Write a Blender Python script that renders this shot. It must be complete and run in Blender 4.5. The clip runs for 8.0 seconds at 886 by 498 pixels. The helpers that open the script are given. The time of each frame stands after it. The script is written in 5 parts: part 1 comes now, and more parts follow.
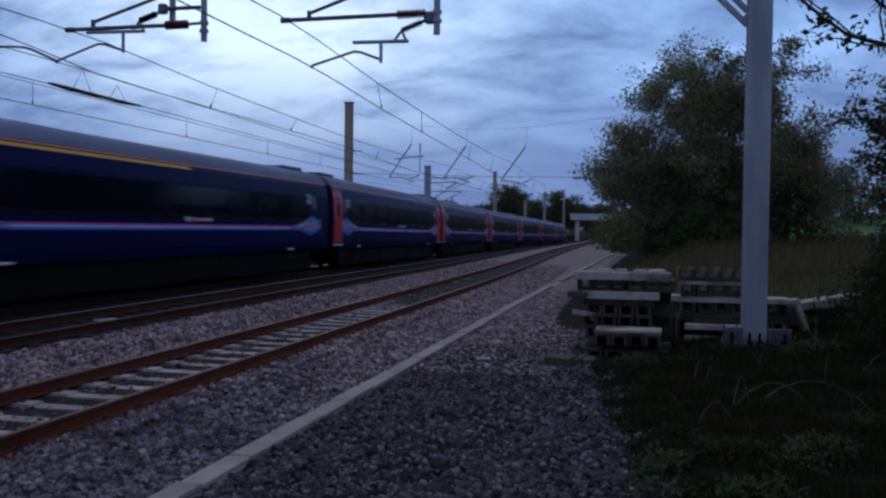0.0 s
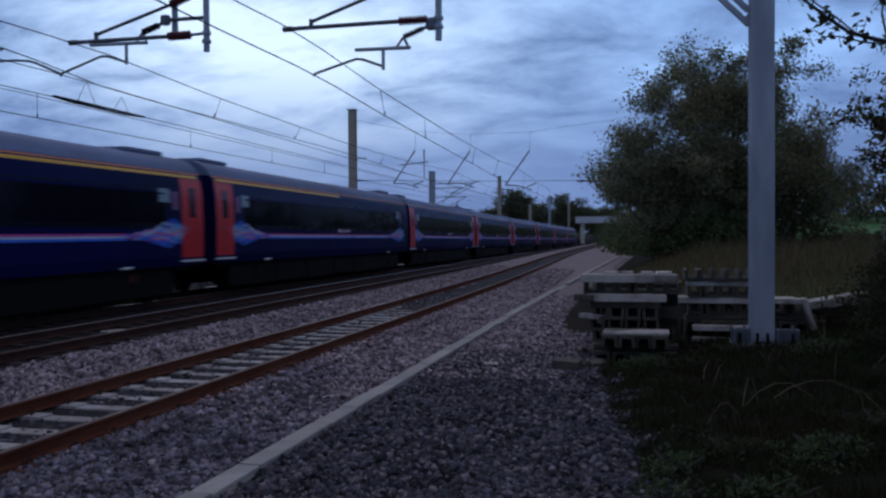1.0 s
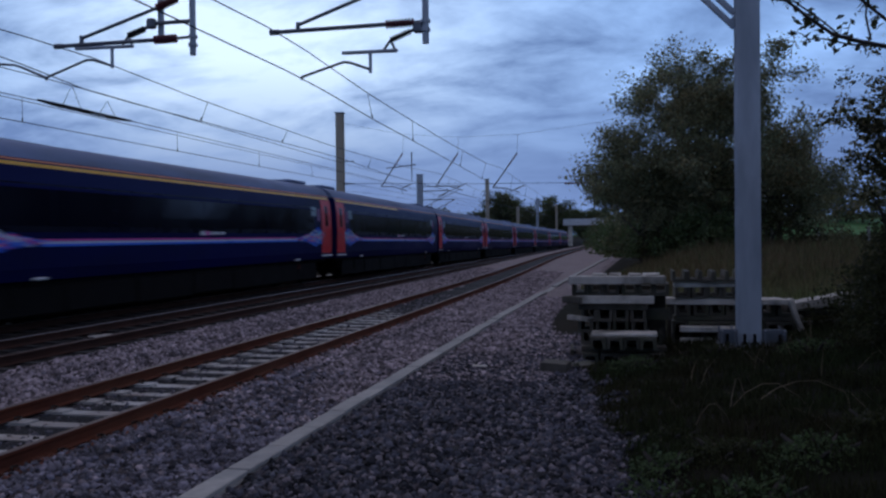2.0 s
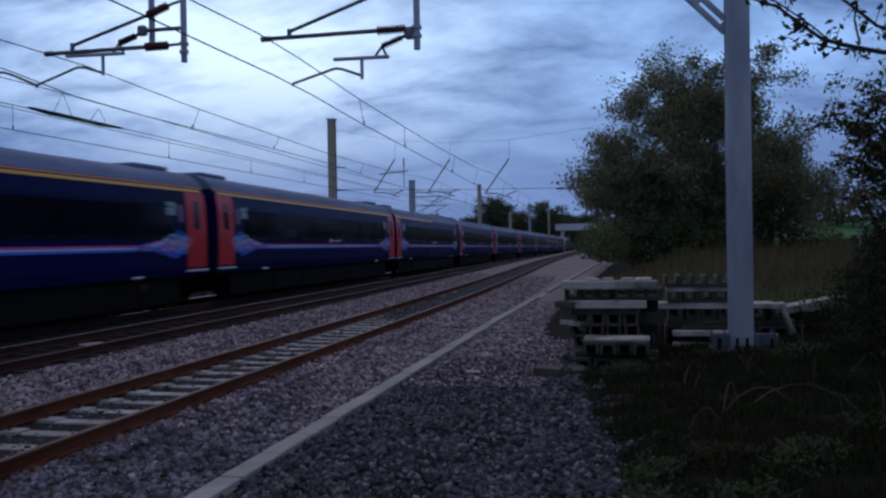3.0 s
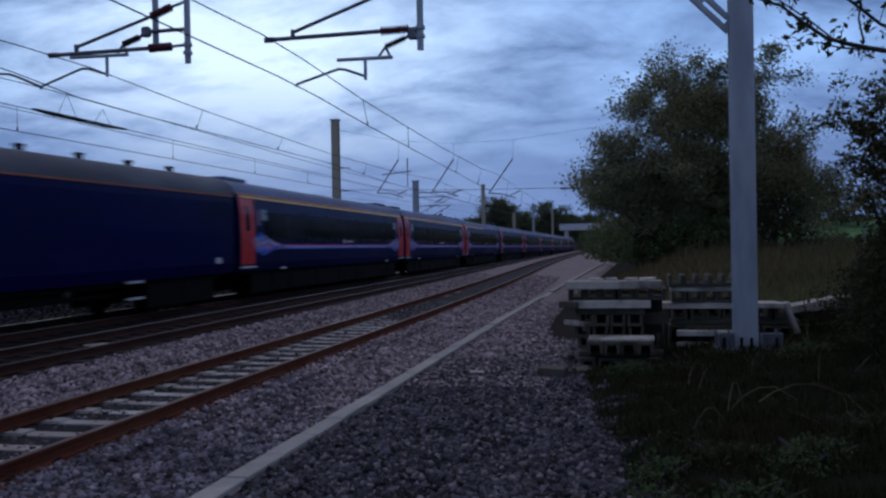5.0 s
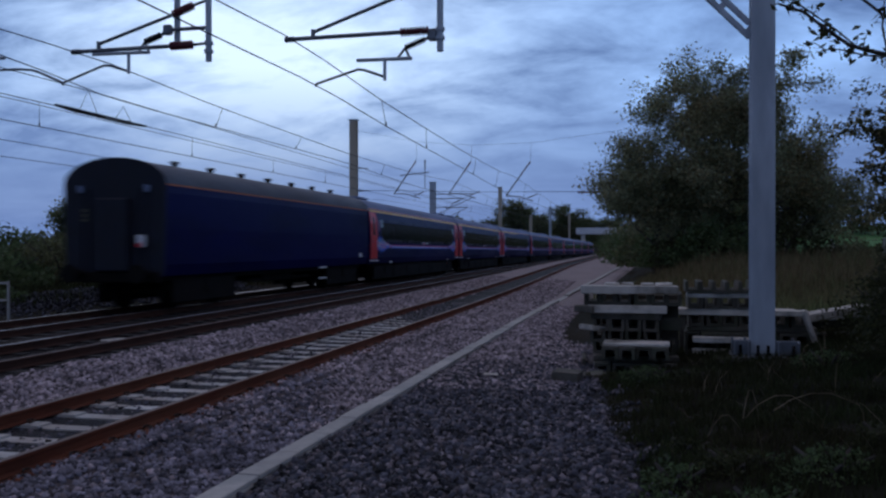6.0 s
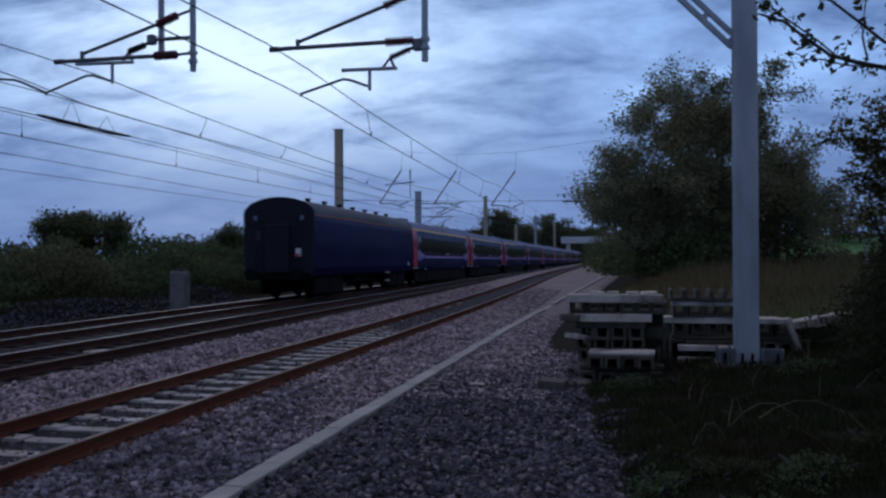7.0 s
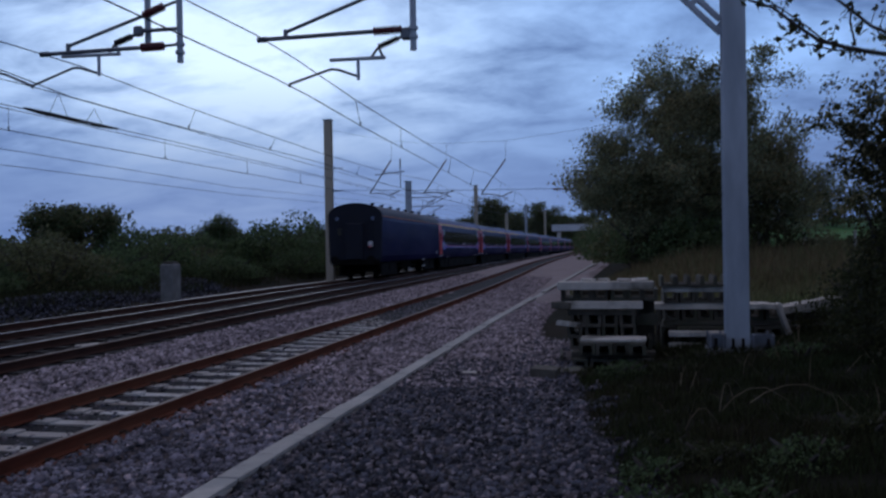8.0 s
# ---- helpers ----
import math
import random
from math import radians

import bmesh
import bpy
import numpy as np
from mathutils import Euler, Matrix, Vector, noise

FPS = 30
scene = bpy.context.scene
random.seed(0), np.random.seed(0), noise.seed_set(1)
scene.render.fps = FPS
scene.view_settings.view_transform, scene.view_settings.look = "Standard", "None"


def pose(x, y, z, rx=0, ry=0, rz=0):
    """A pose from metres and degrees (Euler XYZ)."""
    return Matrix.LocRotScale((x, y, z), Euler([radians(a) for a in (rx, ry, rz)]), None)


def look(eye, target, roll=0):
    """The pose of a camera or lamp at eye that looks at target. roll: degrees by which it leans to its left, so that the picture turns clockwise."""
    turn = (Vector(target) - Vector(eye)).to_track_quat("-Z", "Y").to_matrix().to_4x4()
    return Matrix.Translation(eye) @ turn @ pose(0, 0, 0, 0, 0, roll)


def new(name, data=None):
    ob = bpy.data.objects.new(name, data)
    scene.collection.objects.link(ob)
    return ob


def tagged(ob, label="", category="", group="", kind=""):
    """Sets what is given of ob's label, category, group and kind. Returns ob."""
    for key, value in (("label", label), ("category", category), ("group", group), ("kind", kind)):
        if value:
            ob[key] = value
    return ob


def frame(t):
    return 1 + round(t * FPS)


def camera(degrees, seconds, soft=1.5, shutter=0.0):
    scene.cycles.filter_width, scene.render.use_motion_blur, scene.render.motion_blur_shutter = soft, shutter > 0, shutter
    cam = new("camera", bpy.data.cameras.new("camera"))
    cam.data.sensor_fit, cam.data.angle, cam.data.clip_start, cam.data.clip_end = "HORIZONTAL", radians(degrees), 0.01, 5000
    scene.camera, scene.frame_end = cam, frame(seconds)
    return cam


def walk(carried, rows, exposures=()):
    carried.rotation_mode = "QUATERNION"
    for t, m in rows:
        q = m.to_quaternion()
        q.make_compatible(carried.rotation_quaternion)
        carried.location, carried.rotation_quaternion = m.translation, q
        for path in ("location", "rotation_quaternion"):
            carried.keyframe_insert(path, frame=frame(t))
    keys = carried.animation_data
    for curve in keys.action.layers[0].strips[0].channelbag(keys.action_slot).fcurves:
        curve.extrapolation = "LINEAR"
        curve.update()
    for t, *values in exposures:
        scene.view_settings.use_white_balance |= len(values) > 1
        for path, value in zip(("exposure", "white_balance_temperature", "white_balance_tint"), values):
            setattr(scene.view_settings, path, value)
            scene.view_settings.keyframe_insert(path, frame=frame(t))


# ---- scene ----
cam = camera(53.0, 8.0, soft=2.4, shutter=0.8)
PATH = [(0, 0, 0, 1.916, 88.589, -0.650, 12.957),
        (0.5, 0, 0, 1.916, 88.967, -0.683, 13.164),
        (1, 0, 0, 1.916, 88.942, 0.362, 13.296),
        (1.5, 0, 0, 1.916, 88.953, 0.539, 12.845),
        (3, 0, 0, 1.916, 89.479, 0.957, 12.041),
        (3.5, 0, 0, 1.916, 89.242, 1.045, 11.844),
        (4, 0, 0, 1.916, 89.135, 1.065, 11.836),
        (4.5, 0, 0, 1.916, 89.329, 1.268, 11.990),
        (6, 0, 0, 1.916, 89.615, 0.082, 13.330),
        (6.5, 0, 0, 1.916, 89.712, -0.702, 13.037),
        (7, 0, 0, 1.916, 90.221, 0.283, 12.395),
        (7.5, 0, 0, 1.916, 90.323, 0.320, 11.344),
        (8, 0, 0, 1.916, 89.522, 0.970, 11.809)]
walk(cam, [(r[0], pose(*r[1:])) for r in PATH])

# ---------------------------------------------------------------- layout
T1, T2, T3 = -6.37, -10.45, -13.85      # track centre lines
GAUGE = 0.7525                          # half distance of the rail heads
TROUGH = -3.61
PORTAL = 16.0                           # first overhead line portal
PORTAL_2 = 48.5


def smooth(a, b, v):
    v = min(1.0, max(0.0, (v - a) / (b - a)))
    return v * v * (3 - 2 * v)


def summed(slope):
    """The way of something along the line from its slope at each metre, from -100 m on."""
    s = np.array([slope(y) for y in range(-100, 602)])
    return np.concatenate([[0.0], np.cumsum((s[1:] + s[:-1]) / 2)])


def heading(y):
    """How far the line points to the left at y: it curves, then runs nearly straight again."""
    return 0.037 * smooth(15, 55, y) * (1 - 0.72 * smooth(60, 110, y))


def dip_slope(y):
    return -0.0075 * smooth(18, 42, y)


ALONG = np.arange(-100, 602)
BEND, DIP = summed(heading), summed(dip_slope)


def bend(y):
    """How far the line has curved to the left at y."""
    return -float(np.interp(y, ALONG, BEND))


def fall(y):
    """How far the near track has dropped at y."""
    d = max(0.0, y - 20.0)
    return -0.0022 * (math.sqrt(d * d + 900.0) - 30.0)


def sink(u, y):
    """How far the middle and far tracks lie above or below the near one: a little higher at first, lower far off."""
    return 0.12 * smooth(7.7, 9.0, -u) + float(np.interp(y, ALONG, DIP)) * smooth(7.8, 12.4, -u)


def trough_x(y):
    """The cable trough runs straight on where the line curves away."""
    return TROUGH + 0.0105 * 2.0 * math.log1p(math.exp(min(60.0, (y - 24.0) / 2.0)))


def verge(y):
    """Where the grass begins beside the stones."""
    return -0.15 * min(5.0, max(-3.0, y - 8.0))


def ground_z(x, y):
    """Soil level: flat under the line, a low bank to the right and rough ground to the left."""
    z = -0.42 + fall(y)
    u = x - bend(y) * smooth(10, 60, y)
    z += sink(u, y) * (1 - smooth(17.8, 22.0, -u))
    rise = smooth(15, 36, y) * smooth(1.25, 6.1, x - trough_x(y)) * 1.5
    near = smooth(-0.6, 5.0, x) * (1 - smooth(14, 26, y)) * 0.55
    edge = smooth(-0.5, 0.7, x - verge(y)) * 0.17 * (1 - smooth(15, 36, y))
    hill = smooth(42, 120, y) * smooth(5, 13, x) * 3.0
    left = smooth(17.6, 21.5, -u) * (0.35 + 0.35 * smooth(22, 60, y))
    bumps = (noise.noise((x * 0.5, y * 0.5, 3.0)) * 0.10 + noise.noise((x * 1.9, y * 1.9, 7.0)) * 0.04)
    off = max(smooth(-0.8, 0.6, u), smooth(17.2, 19, -u))
    return z + hill + rise + near + edge + left + bumps * off


# ---------------------------------------------------------------- world and light
world = bpy.data.worlds.new("dusk_sky")
scene.world = world
world.use_nodes = True
wn, wl = world.node_tree.nodes, world.node_tree.links
wn.clear()


def wnode(kind, **values):
    n = wn.new(kind)
    for k, v in values.items():
        n.inputs[k].default_value = v
    return n


def wmath(op, a, b=None, c=None, clamp=False):
    n = wn.new("ShaderNodeMath")
    n.operation = op
    n.use_clamp = clamp
    for i, v in enumerate((a, b, c)):
        if v is None:
            continue
        if isinstance(v, (int, float)):
            n.inputs[i].default_value = v
        else:
            wl.new(v, n.inputs[i])
    return n.outputs[0]


def wmix(fac, a, b, blend="MIX"):
    n = wn.new("ShaderNodeMix")
    n.data_type, n.blend_type = "RGBA", blend
    for sock, v in ((n.inputs[0], fac), (n.inputs[6], a), (n.inputs[7], b)):
        if isinstance(v, (int, float, tuple)):
            sock.default_value = v
        else:
            wl.new(v, sock)
    return n.outputs[2]


direction = wn.new("ShaderNodeTexCoord").outputs["Generated"]
sep = wn.new("ShaderNodeSeparateXYZ")
wl.new(direction, sep.inputs[0])
lift = wmath("ADD", wmath("MAXIMUM", sep.outputs[2], 0.0), 0.24)
plane = wn.new("ShaderNodeCombineXYZ")
wl.new(wmath("DIVIDE", sep.outputs[0], lift), plane.inputs[0])
wl.new(wmath("DIVIDE", sep.outputs[1], lift), plane.inputs[1])
big = wnode("ShaderNodeTexNoise", Scale=1.25, Detail=8.0, Roughness=0.58, Distortion=0.15)
wl.new(plane.outputs[0], big.inputs["Vector"])
stretch = wn.new("ShaderNodeMapping")
stretch.inputs["Scale"].default_value = (0.8, 1.15, 1.0)
stretch.inputs["Rotation"].default_value = (0, 0, 0.5)
stretch.inputs["Location"].default_value = (3.1, 1.7, 0.0)
wl.new(plane.outputs[0], stretch.inputs[0])
fine = wnode("ShaderNodeTexNoise", Scale=3.0, Detail=8.0, Roughness=0.6, Distortion=0.35)
wl.new(stretch.outputs[0], fine.inputs["Vector"])
# the glow of the sun that has gone down behind the clouds
GLOW = Vector((-0.42, 0.89, 0.19)).normalized()
near_glow = wn.new("ShaderNodeVectorMath")
near_glow.operation = "DOT_PRODUCT"
norm = wn.new("ShaderNodeVectorMath")
norm.operation = "NORMALIZE"
wl.new(direction, norm.inputs[0])
wl.new(norm.outputs[0], near_glow.inputs[0])
near_glow.inputs[1].default_value = GLOW
dot = wmath("MAXIMUM", near_glow.outputs["Value"], 0.0)
glow_wide = wmath("POWER", dot, 9.0)
glow_tight = wmath("POWER", dot, 30.0)
cover = wmath("ADD", wmath("MULTIPLY", big.outputs[0], 0.52), wmath("MULTIPLY", fine.outputs[0], 0.48))
cover = wmath("ADD", cover, wmath("MULTIPLY", glow_wide, 0.035))
thin = wn.new("ShaderNodeMapRange")
thin.inputs[1].default_value, thin.inputs[2].default_value = 0.43, 0.60
wl.new(cover, thin.inputs[0])
thin = thin.outputs[0]
cloud = wmix(thin, (0.092, 0.166, 0.36, 1), (0.255, 0.43, 0.79, 1))
bright = wmath("MULTIPLY", glow_tight, wmath("ADD", wmath("MULTIPLY", thin, 1.0), 0.12), clamp=True)
cloud = wmix(bright, cloud, (0.60, 0.76, 0.98, 1))
# away from the afterglow the cloud is thicker and darker
dusk = wn.new("ShaderNodeMapRange")
dusk.inputs[1].default_value, dusk.inputs[2].default_value = -0.4, 0.85
dusk.inputs[3].default_value, dusk.inputs[4].default_value = 0.6, 1.0
wl.new(near_glow.outputs["Value"], dusk.inputs[0])
dim = wn.new("ShaderNodeVectorMath")
dim.operation = "SCALE"
# low down the sky is an even blue grey
low = wn.new("ShaderNodeMapRange")
low.inputs[1].default_value, low.inputs[2].default_value = 0.19, 0.07
wl.new(sep.outputs[2], low.inputs[0])
cloud = wmix(wmath("MULTIPLY", low.outputs[0], 0.85), cloud, (0.108, 0.186, 0.40, 1))
# overhead the cloud is a plain mauve grey
high = wn.new("ShaderNodeMapRange")
high.inputs[1].default_value, high.inputs[2].default_value = 0.33, 0.6
wl.new(sep.outputs[2], high.inputs[0])
overhead = wmix(thin, (0.165, 0.172, 0.25, 1), (0.36, 0.37, 0.51, 1))
cloud = wmix(high.outputs[0], cloud, overhead)
wl.new(cloud, dim.inputs[0])
wl.new(dusk.outputs[0], dim.inputs["Scale"])
cloud = dim.outputs[0]
sky = wn.new("ShaderNodeTexSky")
sky.sky_type = "NISHITA"
sky.sun_disc = False
sky.sun_elevation = radians(-3.0)
sky.sun_rotation = math.atan2(GLOW.x, GLOW.y)
cloud_light = wn.new("ShaderNodeBackground")
wl.new(cloud, cloud_light.inputs[0])
cloud_light.inputs[1].default_value = 1.3
sky_light = wn.new("ShaderNodeBackground")
wl.new(sky.outputs[0], sky_light.inputs[0])
sky_light.inputs[1].default_value = 0.05
both = wn.new("ShaderNodeAddShader")
wl.new(cloud_light.outputs[0], both.inputs[0])
wl.new(sky_light.outputs[0], both.inputs[1])
wl.new(both.outputs[0], wn.new("ShaderNodeOutputWorld").inputs[0])

sun = new("sun", bpy.data.lights.new("sun", "SUN"))
sun.data.energy, sun.data.angle, sun.data.color = 0.12, radians(25), (1.0, 0.93, 0.9)
sun.matrix_world = look((0, 0, 40), Vector((0, 0, 40)) - Vector((GLOW.x, GLOW.y, 0.32)))

# ---------------------------------------------------------------- materials


def material(name, base, rough=0.8, metal=0.0, other=None, scale=6.0, amount=0.5, bump=0.0, bump_scale=None,
             spread=0.0, stain=None, stain_scale=0.7, spec=0.5, island=0.0, vein=(1, 1, 1), coat=0.0, through_light=0.0):
    """A surface with grain, larger stains, relief and a little difference from piece to piece."""
    m = bpy.data.materials.new(name)
    m.use_nodes = True
    n, l = m.node_tree.nodes, m.node_tree.links
    bsdf = n["Principled BSDF"]
    bsdf.inputs["Roughness"].default_value = rough
    bsdf.inputs["Metallic"].default_value = metal
    bsdf.inputs["Specular IOR Level"].default_value = spec
    bsdf.inputs["Coat Weight"].default_value = coat
    pos = n.new("ShaderNodeTexCoord").outputs["Object"]
    mp = n.new("ShaderNodeMapping")
    mp.inputs["Scale"].default_value = vein
    l.new(pos, mp.inputs[0])
    info = n.new("ShaderNodeObjectInfo")
    if spread:
        shift = n.new("ShaderNodeVectorMath")
        shift.operation = "SCALE"
        shift.inputs[0].default_value = (17.0, 11.0, 5.0)
        l.new(info.outputs["Random"], shift.inputs["Scale"])
        l.new(shift.outputs[0], mp.inputs["Location"])

    def mix(fac, a, b):
        x = n.new("ShaderNodeMix")
        x.data_type = "RGBA"
        for sock, v in ((x.inputs[0], fac), (x.inputs[6], a), (x.inputs[7], b)):
            if isinstance(v, (int, float, tuple)):
                sock.default_value = v
            else:
                l.new(v, sock)
        return x.outputs[2]

    def tex(s, detail=5.0, rg=0.6):
        t = n.new("ShaderNodeTexNoise")
        t.inputs["Scale"].default_value, t.inputs["Detail"].default_value = s, detail
        t.inputs["Roughness"].default_value = rg
        l.new(mp.outputs[0], t.inputs["Vector"])
        return t.outputs[0]

    def ranged(v, a, b, c=0.0, d=1.0):
        r = n.new("ShaderNodeMapRange")
        for i, k in enumerate((a, b, c, d)):
            r.inputs[i + 1].default_value = k
        l.new(v, r.inputs[0])
        return r.outputs[0]

    base = (*base, 1)
    other = (*(other or tuple(c * 0.6 for c in base[:3])), 1)
    grain = tex(scale)
    colour = mix(ranged(grain, 0.5 - 0.25, 0.5 + 0.25, 0, amount), base, other)
    if stain:
        colour = mix(ranged(tex(stain_scale, 4.0), 0.45, 0.68), colour, (*stain, 1))
    for size, source in ((spread, info.outputs["Random"]), (island, None)):
        if size:
            source = source or n.new("ShaderNodeNewGeometry").outputs["Random Per Island"]
            hsv = n.new("ShaderNodeHueSaturation")
            l.new(ranged(source, 0, 1, 1 - size, 1 + size), hsv.inputs["Value"])
            l.new(colour, hsv.inputs["Color"])
            colour = hsv.outputs[0]
    l.new(colour, bsdf.inputs["Base Color"])
    l.new(ranged(tex(scale * 0.5), 0.3, 0.7, max(0.03, rough - 0.1), min(1, rough + 0.1)), bsdf.inputs["Roughness"])
    if bump:
        b = n.new("ShaderNodeBump")
        b.inputs["Strength"].default_value = 1.0
        b.inputs["Distance"].default_value = bump
        l.new(tex(bump_scale or scale * 2, 6.0), b.inputs["Height"])
        l.new(b.outputs[0], bsdf.inputs["Normal"])
    if through_light:
        thin_part = n.new("ShaderNodeBsdfTranslucent")
        l.new(colour, thin_part.inputs["Color"])
        blend = n.new("ShaderNodeMixShader")
        blend.inputs[0].default_value = through_light
        l.new(bsdf.outputs[0], blend.inputs[1])
        l.new(thin_part.outputs[0], blend.inputs[2])
        l.new(blend.outputs[0], n["Material Output"].inputs["Surface"])
    return m


# Soil and near grass are coloured dark for the shade of overhanging trees.
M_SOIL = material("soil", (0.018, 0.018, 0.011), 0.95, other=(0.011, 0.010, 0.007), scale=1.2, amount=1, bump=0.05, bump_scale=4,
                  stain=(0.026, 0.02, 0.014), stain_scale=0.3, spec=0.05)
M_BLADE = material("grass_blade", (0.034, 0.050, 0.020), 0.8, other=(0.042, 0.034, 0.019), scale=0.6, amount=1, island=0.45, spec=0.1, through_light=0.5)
M_WEED = material("brown_weed", (0.21, 0.14, 0.085), 0.85, other=(0.12, 0.11, 0.05), scale=1.5, amount=1, island=0.4, spec=0.15, through_light=0.4)
M_DRY = material("dry_grass", (0.25, 0.195, 0.125), 0.8, other=(0.07, 0.05, 0.033), scale=2, amount=1, island=0.35, spec=0.2)
M_BALLAST = material("ballast_bed", (0.45, 0.36, 0.355), 0.9, other=(0.12, 0.096, 0.098), scale=17, amount=1, bump=0.05,
                     bump_scale=16, stain=(0.34, 0.27, 0.265), stain_scale=0.5, spec=0.25)
# Bed under the near stones, coloured dark for the shade in their gaps.
M_GAP = material("shaded_gap_ballast_bed", (0.15, 0.118, 0.118), 0.9, other=(0.03, 0.026, 0.028), scale=17, amount=1, bump=0.05, bump_scale=16, spec=0.2)
# Near-black bed of the middle and far tracks.
M_BALLAST_OLD = material("blackish_ballast_bed", (0.024, 0.019, 0.018), 0.85, other=(0.010, 0.009, 0.009), scale=15, amount=1, bump=0.05,
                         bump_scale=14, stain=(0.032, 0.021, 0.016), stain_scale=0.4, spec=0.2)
# Also darkened for shade, between the cess stones and the near sleepers.
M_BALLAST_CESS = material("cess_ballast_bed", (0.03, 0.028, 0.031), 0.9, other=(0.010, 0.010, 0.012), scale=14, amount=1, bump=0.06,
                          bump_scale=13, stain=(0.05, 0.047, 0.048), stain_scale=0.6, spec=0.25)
M_STONE = material("granite_stone", (0.52, 0.42, 0.435), 0.85, other=(0.085, 0.072, 0.08), scale=2.5, amount=1, island=0.8, spec=0.3)
M_STONE_OLD = material("blue_granite_stone", (0.26, 0.235, 0.275), 0.85, other=(0.04, 0.038, 0.048), scale=2.0, amount=1, island=0.85, spec=0.3)
M_STONE_RUST = material("rusty_stone", (0.20, 0.065, 0.035), 0.9, other=(0.09, 0.04, 0.028), scale=3, amount=1, island=0.5, spec=0.15)
M_STONE_MIXED = material("mixed_granite_stone", (0.21, 0.19, 0.215), 0.85, other=(0.115, 0.09, 0.09), scale=9, amount=1, island=0.7, spec=0.3)
# The wide tone range adds the contrast of lit tops and shaded gaps.
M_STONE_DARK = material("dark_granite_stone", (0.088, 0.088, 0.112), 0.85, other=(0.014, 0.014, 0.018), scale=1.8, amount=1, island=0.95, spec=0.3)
M_SLEEPER = material("sleeper_concrete", (0.60, 0.58, 0.55), 0.85, other=(0.42, 0.40, 0.37), scale=7, amount=0.9, bump=0.004, spread=0.14,
                     stain=(0.33, 0.27, 0.23), stain_scale=1.4)
M_SLEEPER_OLD = material("blackish_sleeper", (0.034, 0.027, 0.023), 0.85, other=(0.018, 0.015, 0.013), scale=7, amount=1, spread=0.2)
M_RUST = material("rusty_rail_side", (0.175, 0.044, 0.019), 0.85, other=(0.085, 0.025, 0.013), scale=5, amount=1, bump=0.003, bump_scale=40,
                  stain=(0.165, 0.06, 0.03), stain_scale=2.0, spec=0.25, vein=(1, 0.3, 1))
M_RUST_DARK = material("brown_rail_side", (0.08, 0.03, 0.018), 0.85, other=(0.04, 0.02, 0.014), scale=5, amount=1, spec=0.25, vein=(1, 0.3, 1))
M_RAILHEAD = material("dull_rail_head", (0.17, 0.12, 0.105), 0.6, 0.4, other=(0.11, 0.065, 0.05), scale=3, amount=1, vein=(2, 0.15, 1))
M_RAILSHINE = material("polished_rail_head", (0.30, 0.28, 0.29), 0.45, 0.9, other=(0.22, 0.19, 0.18), scale=3, amount=0.8, vein=(3, 0.1, 1))
M_CLIP = material("rail_clip_steel", (0.06, 0.04, 0.03), 0.7, 0.5)
M_LID = material("trough_lid_concrete", (0.47, 0.44, 0.40), 0.9, other=(0.35, 0.325, 0.295), scale=9, amount=0.9, bump=0.003, bump_scale=50,
                 spread=0.10, stain=(0.29, 0.285, 0.27), stain_scale=1.1)
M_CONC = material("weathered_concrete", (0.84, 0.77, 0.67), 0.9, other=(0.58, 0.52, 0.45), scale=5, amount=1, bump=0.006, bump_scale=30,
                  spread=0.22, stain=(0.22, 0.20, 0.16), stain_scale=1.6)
M_STUB = material("grey_concrete", (0.26, 0.25, 0.24), 0.9, other=(0.17, 0.165, 0.155), scale=4, amount=1, bump=0.006, stain=(0.12, 0.12, 0.105), stain_scale=1.3)
# Besides the moss stain, the stack's shaded gaps are put into this dark colour.
M_CONC_DARK = material("darkened_mossy_concrete", (0.125, 0.108, 0.088), 0.92, other=(0.045, 0.042, 0.03), scale=4, amount=1, bump=0.006, bump_scale=30,
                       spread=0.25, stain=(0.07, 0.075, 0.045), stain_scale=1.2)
M_GALV = material("galvanised_steel", (0.56, 0.60, 0.65), 0.5, 0.2, other=(0.45, 0.49, 0.54), scale=3, amount=0.9, bump=0.001, bump_scale=30,
                  stain=(0.38, 0.42, 0.47), stain_scale=1.5, vein=(1, 1, 0.25))
M_TUBE = material("steel_tube", (0.22, 0.24, 0.27), 0.5, 0.5, scale=8, amount=0.6)
# Tan raised in brightness, standing for light on the side facing the camera.
M_MAST_TAN = material("lit_tan_mast", (0.58, 0.50, 0.38), 0.8, 0.0, other=(0.45, 0.38, 0.29), scale=4, amount=0.9, vein=(1, 1, 0.3))
M_WIRE = material("wire_copper", (0.045, 0.045, 0.05), 0.6, 0.6, scale=5, amount=0.5)
M_INSUL = material("brown_porcelain", (0.16, 0.03, 0.04), 0.3, scale=8, amount=0.5, coat=0.3)
M_NAVY = material("navy_coach_paint", (0.006, 0.009, 0.085), 0.4, other=(0.006, 0.008, 0.07), scale=1.2, amount=0.8, spec=0.05,
                  stain=(0.008, 0.010, 0.05), stain_scale=0.5, vein=(1, 0.25, 1))
M_END = material("black_end_paint", (0.011, 0.013, 0.028), 0.6, other=(0.016, 0.016, 0.022), scale=3, amount=1, spec=0.3)
# Band added over plain navy paint, darkening pillars that sky sheen turns pale.
M_BAND = material("added_dark_band", (0.004, 0.005, 0.018), 0.3, scale=1.5, amount=0.5, spec=0.14)
M_SKIRT = material("black_underframe", (0.007, 0.0065, 0.007), 0.85, other=(0.013, 0.011, 0.010), scale=4, amount=1, spec=0.12)
